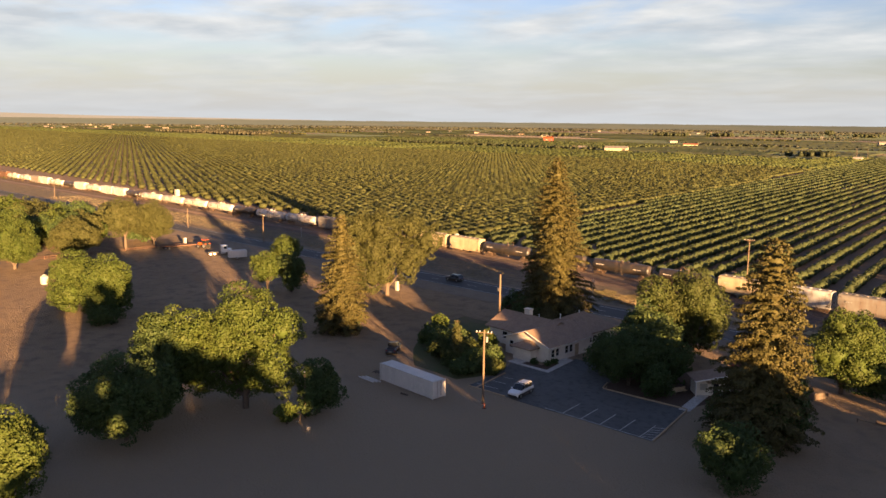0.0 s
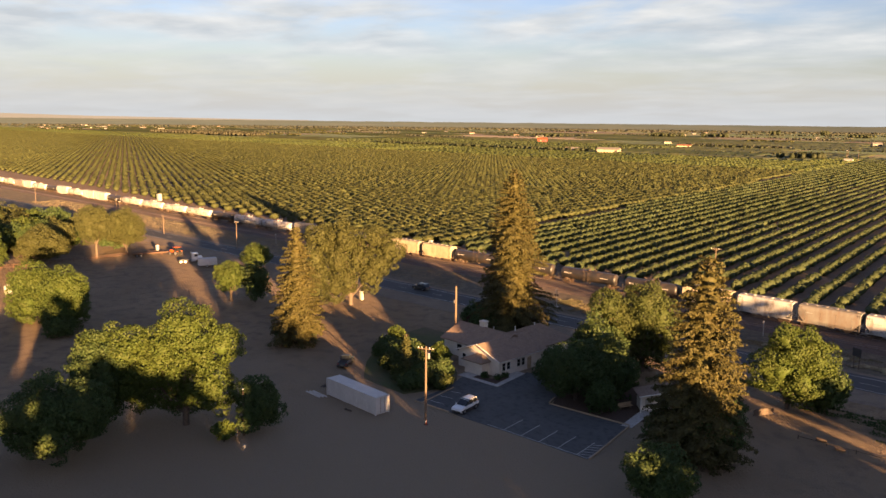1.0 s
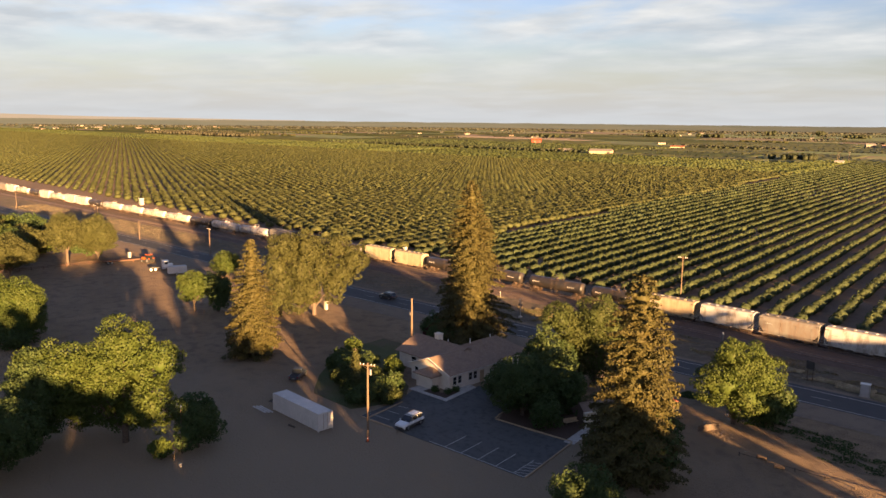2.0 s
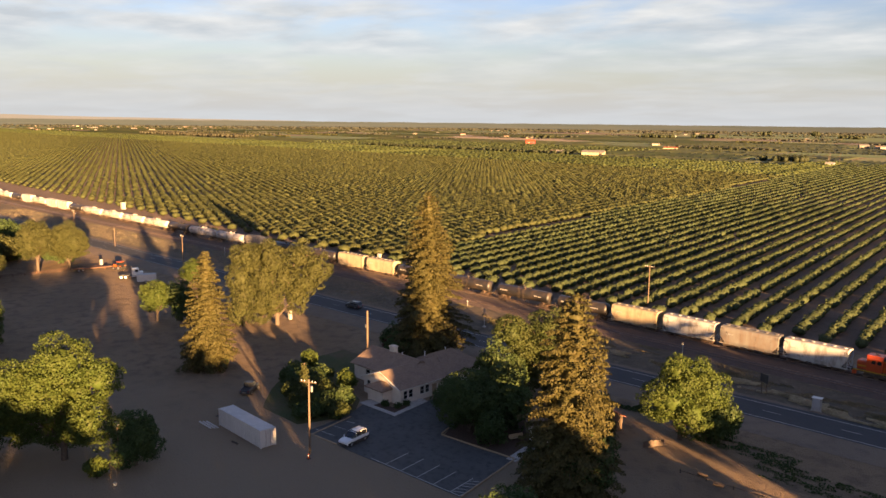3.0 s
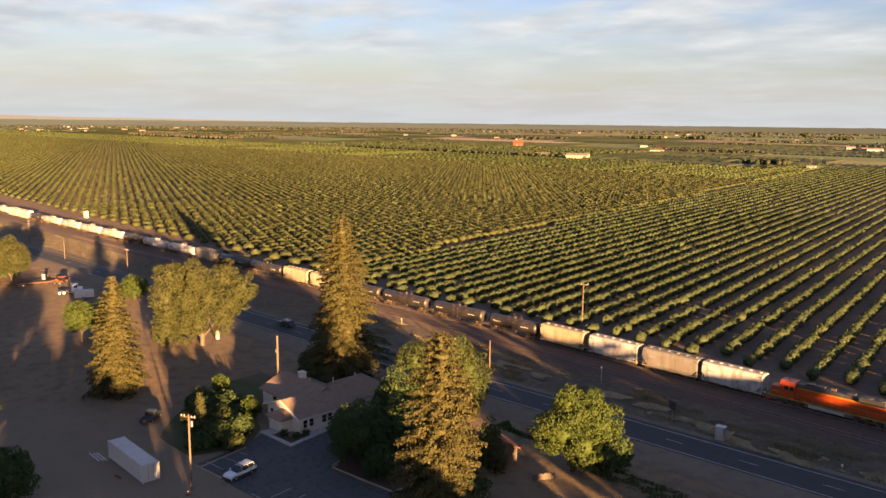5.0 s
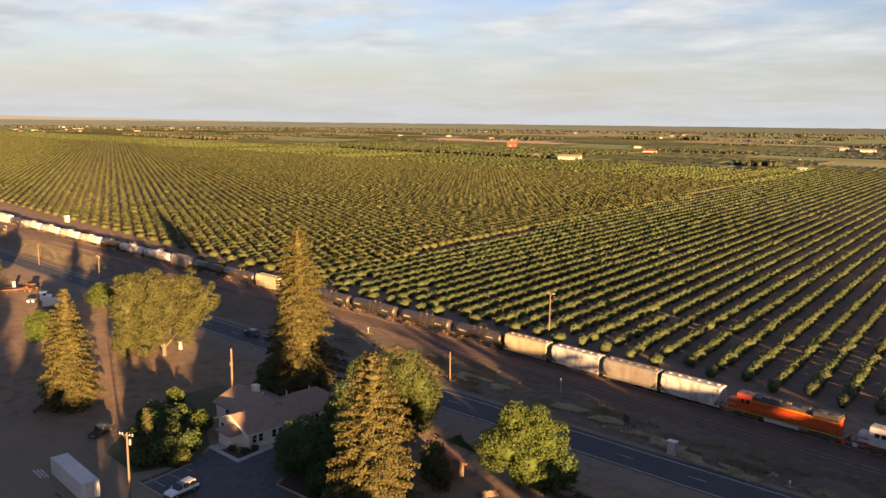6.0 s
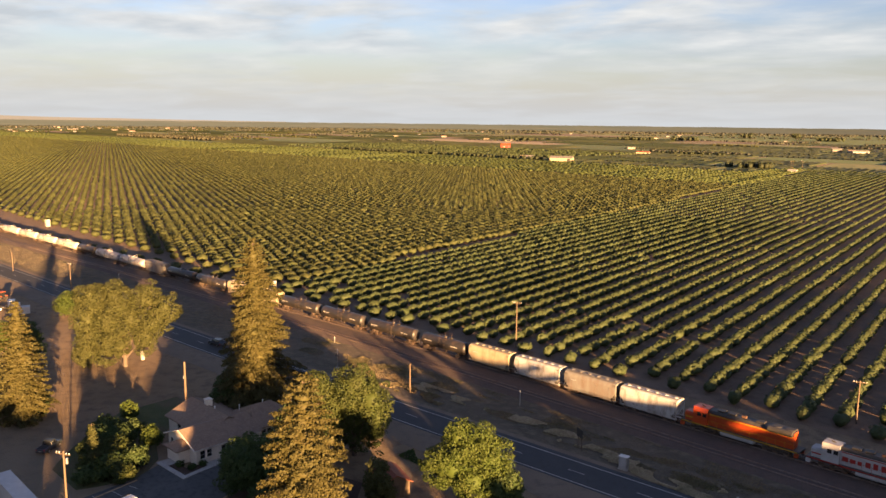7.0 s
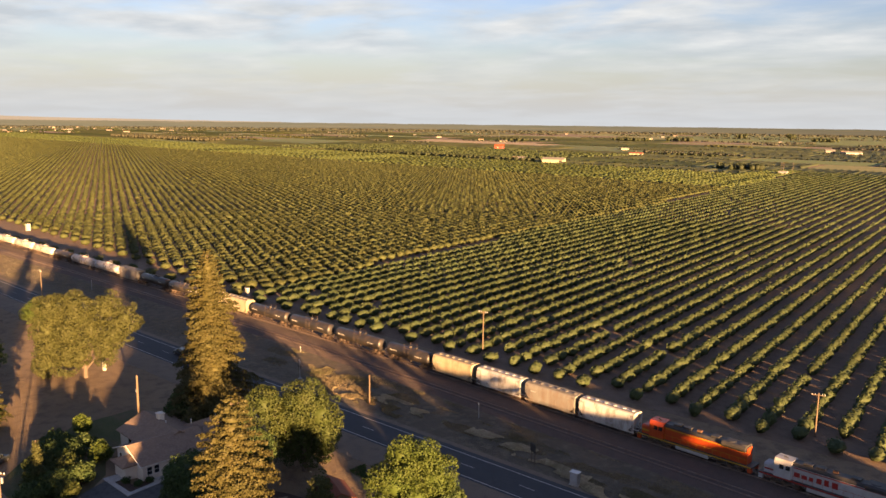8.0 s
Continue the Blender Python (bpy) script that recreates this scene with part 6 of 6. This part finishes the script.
for x, y, h, lab in ((-63, 160.2, 3.2, "thin white marker post beside the railway"), (-14.1, 151.7, 1.3, "short white marker post beside the highway"), (-124, 160.5, 1.6, "short white marker post beside the railway"), (-232, 151, 3.4, "thin white marker post beside the railway")):
    mp = thing("marker_post", pose(x, y, 0), lab, "post")
    part("post", boxes((-0.06, 0.06, -0.05, 0.05, 0, h), bevel=0.01), M["white"], mp)
    part("plate", boxes((-0.16, 0.16, -0.075, -0.05, h - 0.45, h - 0.05)), M["trim_white"], mp)
for x, y, h, w, lab in ((-142.8, 119, 2.1, 0.7, "white wooden post below a broad tree"), (-189.2, 184.9, 2.6, 1.0, "white box on a post at the orchard edge"), (-396, 171, 3.4, 2.0, "white pump house at the orchard edge"), (-239, 111.5, 2.4, 0.8, "white gate post beside the yard")):
    wp = thing("white_post", pose(x, y + (0 if x > -300 else 12), 0), lab, "post")
    part("shaft", boxes((-w / 2, w / 2, -w / 2, w / 2, 0, h), bevel=0.04), M["white"], wp)
    part("cap", boxes((-w / 2 - 0.06, w / 2 + 0.06, -w / 2 - 0.06, w / 2 + 0.06, h, h + 0.1), bevel=0.02), M["trim_white"], wp)


def fence(a, b, label, h=1.1, gap=2.6, mat="timber", rails=2):
    a, b = Vector(a), Vector(b)
    d = b - a
    t = thing("fence", Matrix.Translation((a.x, a.y, 0)) @ Matrix.Rotation(math.atan2(d.y, d.x), 4, "Z"), label, "fence")
    k = int(d.length / gap)
    for i in range(k + 1):
        x = d.length * i / k
        part("post", boxes((x - 0.07, x + 0.07, -0.07, 0.07, 0, h + 0.1)), M[mat], t)
    for j in range(rails):
        z = h * (j + 1) / rails
        part("rail", boxes((0, d.length, -0.12, -0.07, z - 0.08, z)), M[mat], t)


fence((-241, 60), (-239, 112), "long low rusty pipe fence along the yard", 0.9, 3.2, "rust")
fence((-36, 111.5), (-14, 113.2), "low timber rail fence on bare dirt", 0.45, 3.4, "bark", 1)
for x, y, r in ((-33.4, 112.6, 0.5), (-30.5, 111.4, 0.42), (-86, 72, 0.3)):
    lg = single("log", rods(((x - 0.6, y, r * 0.55), (x + 0.7, y + 0.2, r * 0.5), r * 0.5, r * 0.42), seg=9), M["bark"], "short dark cut log lying on dirt", "log")
for i in range(3):
    single("timber_beam", boxes((-97.2 + 0.3 * i, -93.5 + 0.3 * i, 72.2 + 0.45 * i, 72.4 + 0.45 * i, 0.0, 0.14)), M["container"], "pale timber beam lying on dirt", "beam", group="loose beams")

tc_ = thing("traffic_cone", pose(-74.2, 77.0, 0), "small orange traffic cone on dirt", "traffic cone")
part("cone", rods(((0, 0, 0.05), (0, 0, 0.75), 0.19, 0.04), seg=12), M["machine_orange"], tc_)
part("base", boxes((-0.24, 0.24, -0.24, 0.24, 0, 0.05), bevel=0.01), M["rubber"], tc_)
part("collar", rods(((0, 0, 0.42), (0, 0, 0.55), 0.118, 0.09), seg=12), M["trim_white"], tc_)
pl_ = thing("pallet", pose(-97.1, 75.9, 0, 0, 0, 20), "dark wooden pallet lying on dirt", "pallet")
for i in range(6):
    part("slat", boxes((-0.6, 0.6, -0.5 + 0.19 * i, -0.38 + 0.19 * i, 0.11, 0.14)), M["bark"], pl_)
for x in (-0.52, 0.0, 0.52):
    part("bearer", boxes((x - 0.05, x + 0.05, -0.5, 0.57, 0, 0.11)), M["bark"], pl_)
ub_ = thing("meter_box", pose(-86.9, 54.3, 0), "short grey meter post beside a lamp pole", "meter post")
part("post", boxes((-0.06, 0.06, -0.06, 0.06, 0, 1.3)), M["wood_pole"], ub_)
part("box", boxes((-0.18, 0.18, -0.16, -0.06, 0.8, 1.25), bevel=0.02), M["rim"], ub_)
single("bucket", rods(((-84.3, 53.9, 0), (-84.3, 53.9, 0.45), 0.2, 0.25), seg=12), M["white"], "small white plastic bucket on dirt", "bucket")

# ---- far country ----
def grid_xy(u, v):
    """Places in the far fields: u across, v deep, turned with the orchard's rows."""
    return (u + LEAN_X * (v - 190), v - LEAN_X * 0.0)


def field(u0, u1, v0, v1, mat, label, z=0.06):
    c = [grid_xy(u0, v0), grid_xy(u1, v0), grid_xy(u1, v1), grid_xy(u0, v1)]
    ob = new("field", mesh_of("field", [(x, y, z) for x, y in c], [(0, 1, 2, 3)], M[mat]))
    tagged(ob, label, "field", kind="structure")


def crop_rows(mat, blocks, seed):
    """Long leafy rows on the far fields, each an uneven ridge."""
    r = np.random.default_rng(seed)
    V, F, n = [], [], 0
    for u0, u1, v0, v1 in blocks:
        vs = np.linspace(v0, v1, max(3, int((v1 - v0) / 22)))
        for u in np.arange(u0, u1, 9.0):
            h = r.uniform(1.5, 2.6, len(vs))
            w = r.uniform(2.4, 3.6, len(vs))
            x = u + LEAN_X * (vs - 190)
            cross = np.stack([np.stack([x - w, vs, 0 * vs], 1), np.stack([x + r.normal(0, 0.4, len(vs)), vs, h], 1), np.stack([x + w, vs, 0 * vs], 1)], 1)
            V.append(cross.reshape(-1, 3))
            i = np.arange(len(vs) - 1)[:, None] * 3 + n
            F += [np.concatenate([i + j, i + j + 1, i + j + 4, i + j + 3], 1) for j in (0, 1)]
            n += 3 * len(vs)
    tagged(new("crop_rows", mesh_of("crop_rows", np.concatenate(V), np.concatenate(F), mat)), "leafy green crop rows on far fields", "crop", kind="stuff")


CROPS = {"field_green": [], "field_olive": [], "field_grass": []}
rf_ = np.random.default_rng(91)
v = 965
row = 0
while v < 4600:
    dv = rf_.uniform(50, 120) + (v - 900) * 0.085
    u = -6500
    while u < 900:
        du = rf_.uniform(180, 560)
        m = rf_.choice(["field_green", "field_green", "field_olive", "field_grass", "field_green", "field_grass", "field_olive", "field_brown"])
        field(u, u + du - 6, v, v + dv - 6, m, "flat far farm field", 0.06 + 0.01 * row)
        if v < 2300 and -3600 < u < 300 and m != "field_brown" and rf_.random() < 0.75:
            CROPS[m].append((u + 4, u + du - 12, v + 4, v + dv - 12))
        u += du
    v += dv
    row += 1
for i, (k, leaf_name) in enumerate((("field_green", "leaf_orchard_far"), ("field_olive", "leaf_crop"), ("field_grass", "leaf_crop"))):
    crop_rows(M[leaf_name], CROPS[k], 200 + i)
field(-560, -250, 965, 1120, "field_olive", "dry olive stubble field", 0.4)
field(-640, -560, 1010, 1075, "field_tan", "bare tan farm yard", 0.45)
field(-1500, -960, 1560, 1780, "field_tan", "pale tan ploughed field", 0.5)
field(-1320, -700, 1960, 2200, "field_brown", "reddish brown ploughed field", 0.5)
field(-520, 200, 1900, 2010, "field_tan", "pale tan stubble strip", 0.5)


def far_trees(name, x0, x1, y0, y1, k, w, h, mat, label, kind=1):
    r = np.random.default_rng(int(abs(x0 + y0)) + k)
    s = np.stack([r.uniform(x0, x1, k), r.uniform(y0, y1, k), np.zeros(k)], 1)
    o = plant(name, s, kind, M[mat], label, w, h)
    o["category"] = "trees"


far_trees("tree_row", -420, -385, 1020, 1050, 22, 9, 9, "leaf_wood", "row of dark trees at a farm")
far_trees("tree_row", -440, -424, 1030, 1046, 8, 8, 8, "leaf_wood", "row of dark trees at a farm")
far_trees("tree_row", -735, -610, 1372, 1384, 60, 6, 6, "leaf_wood", "dark hedge row between fields")
far_trees("tree_row", -1400, -1300, 2250, 2330, 40, 16, 13, "leaf_wood", "dark grove between fields", 2)
far_trees("tree_row", -1290, -1200, 2390, 2460, 24, 18, 16, "leaf_wood", "dark grove between fields", 2)
far_trees("tree_row", -1300, -1260, 3380, 3420, 10, 22, 24, "leaf_wood", "dark grove between fields", 2)
far_trees("tree_row", -1370, -1340, 3100, 3150, 8, 20, 22, "leaf_wood", "dark grove between fields", 2)
far_trees("tree_row", -1010, -930, 2890, 2950, 26, 18, 14, "leaf_wood", "dark grove between fields", 2)
far_trees("tree_row", -1530, -1440, 1850, 1930, 30, 13, 12, "leaf_wood", "dark grove between fields", 2)
far_trees("far_grove", -2300, -1770, 1010, 1090, 500, 12, 11, "leaf_bare", "bare brownish grove beyond the orchard", 2)
far_trees("tree_block", -1400, -720, 990, 1290, 2600, 7.5, 5.0, "leaf_orchard", "grey green block of young trees", 2)
far_trees("tree_block", -1180, -700, 960, 985, 300, 7, 6.5, "leaf_wood", "dark hedge row beyond the orchard", 2)
rr = np.random.default_rng(17)
for i in range(90):
    y = rr.uniform(1200, 4500)
    x = -y * rr.uniform(0.25, 2.6) - 50
    if x < -4700:
        continue
    if rr.random() < 0.55:
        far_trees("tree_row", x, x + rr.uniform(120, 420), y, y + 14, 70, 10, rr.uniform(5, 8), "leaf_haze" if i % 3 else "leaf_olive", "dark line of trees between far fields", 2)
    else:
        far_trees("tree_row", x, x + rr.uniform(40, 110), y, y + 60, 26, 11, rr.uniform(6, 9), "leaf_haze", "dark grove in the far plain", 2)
# the plain ends in a thin continuous belt of woods
def ring(r0, k, w, h, mat, label):
    r = np.random.default_rng(int(r0))
    a = r.uniform(radians(80), radians(180), k)
    d = r0 + r.uniform(-60, 60, k)
    o = plant("far_woods", np.stack([20 + d * np.cos(a), 20 + d * np.sin(a), 0 * a], 1), 2, M[mat], label, w, h)
    o["category"] = "trees"


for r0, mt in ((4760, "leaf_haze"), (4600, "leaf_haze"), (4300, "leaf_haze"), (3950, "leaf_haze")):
    ring(r0, 900 if r0 > 4500 else 330, 30, 9 if r0 > 4500 else 7, mt, "far belt of woods on the horizon, haze in its colour")


def farm_building(x, y, w, d, h, wall, roof, turn, label):
    t = thing("farm_building", pose(x, y, 0, 0, 0, turn), label, "farm building")
    walls(t, -w / 2, w / 2, -d / 2, d / 2, h, h + d * 0.22, "x", (1, 1), wall)
    r = roof_block(t, -w / 2, w / 2, -d / 2, d / 2, h - 0.05, h + d * 0.22, "x", over=0.5)
    r.data.materials.clear()
    r.data.materials.append(M[roof])
    r["label"] = "pitched metal roof"
    part("door", boxes((w * 0.28, w * 0.42, -d / 2 - 0.12, -d / 2 - 0.02, 0, h * 0.85)), M["loco_black"], t)
    part("door", boxes((-w * 0.2, -w * 0.1, -d / 2 - 0.12, -d / 2 - 0.02, 0, h * 0.7)), M["timber"], t)


farm_building(-658, 972, 32, 14, 5, "hopper_tan", "far_wall", 24, "long cream farm barn with dark door")
farm_building(-727, 984, 14, 10, 4, "white", "hopper_grey", 24, "small white farm house")
farm_building(-745, 992, 10, 8, 3.6, "white", "roof", 24, "small white farm house")
farm_building(-1064, 1320, 20, 14, 7.5, "loco_red", "machine_orange", 40, "bright red barn among fields")
farm_building(-556, 1772, 18, 12, 7, "far_wall", "far_wall", 30, "white farm house on the plain")
farm_building(-525, 1765, 14, 10, 5, "white", "roof", 30, "white farm house on the plain")
farm_building(-505, 1755, 30, 12, 4.5, "white", "hopper_grey", 30, "long white farm shed on the plain")
farm_building(-735, 1320, 24, 10, 3.6, "hopper_tan", "red_roof", 24, "tan farm shed with red roof")
farm_building(-335, 985, 9, 7, 3.2, "white", "white", 8, "small white pump house beside the orchard")
for i in range(34):
    x = -rr.uniform(2900, 4300)
    y = -x * rr.uniform(0.28, 0.55)
    farm_building(x, y, rr.uniform(9, 24), rr.uniform(8, 12), rr.uniform(3, 5), "far_wall" if i % 3 else "hopper_tan", ["far_wall", "roof", "hopper_grey"][i % 3], rr.uniform(30, 80), "pale building of a far village")
    if i % 2:
        far_trees("tree_row", x - 60, x + 60, y - 30, y + 30, 22, 11, 8, "leaf_wood", "dark trees round a far village", 2)
for i in range(16):
    y = rr.uniform(1500, 3400)
    x = -y * rr.uniform(0.35, 1.4)
    farm_building(x, y, rr.uniform(8, 20), rr.uniform(7, 10), rr.uniform(3, 4), "far_wall" if i % 2 else "hopper_tan", ["far_wall", "roof", "hopper_grey"][i % 3], rr.uniform(20, 70), "pale farm building on the far plain")
for x, y in ((-340, 992), (-330, 1000), (-345, 1010)):
    utility_pole(x, y, 14, POLE + " beside a far road", 1, 20)
def horizon(name, radius, a0, a1, k, height, mat, label, category):
    v, f = [], []
    for i in range(k):
        a = radians(a0 + (a1 - a0) * i / (k - 1))
        x, y = 20 + radius * math.cos(a), 20 + radius * math.sin(a)
        v += [(x, y, 0), (x, y, height(i / (k - 1)))]
    for i in range(k - 1):
        f.append((2 * i, 2 * i + 2, 2 * i + 3, 2 * i + 1))
    tagged(new(name, mesh_of(name, v, np.array(f), M[mat])), label, category, kind="structure")


# the plain runs on past the last fields, and low hills stand beyond it to the left; their haze is in the colour
horizon("backdrop", 4860, 78, 184, 420, lambda u: 37 + 2.2 * noise.noise((u * 60, 0, 0)) + 2.2 * max(0, noise.noise((u * 190, 5, 0))), "hazed_plain", "far plain along the horizon, haze in its colour", "plain")
horizon("backdrop", 4920, 146, 184, 90, lambda u: 40 + 26 * min(1, u * 1.6) ** 1.3 * (1 + 0.2 * noise.noise((u * 7, 0, 2))), "hazed_hill", "low hills far beyond the plain, haze in their colour", "hills")
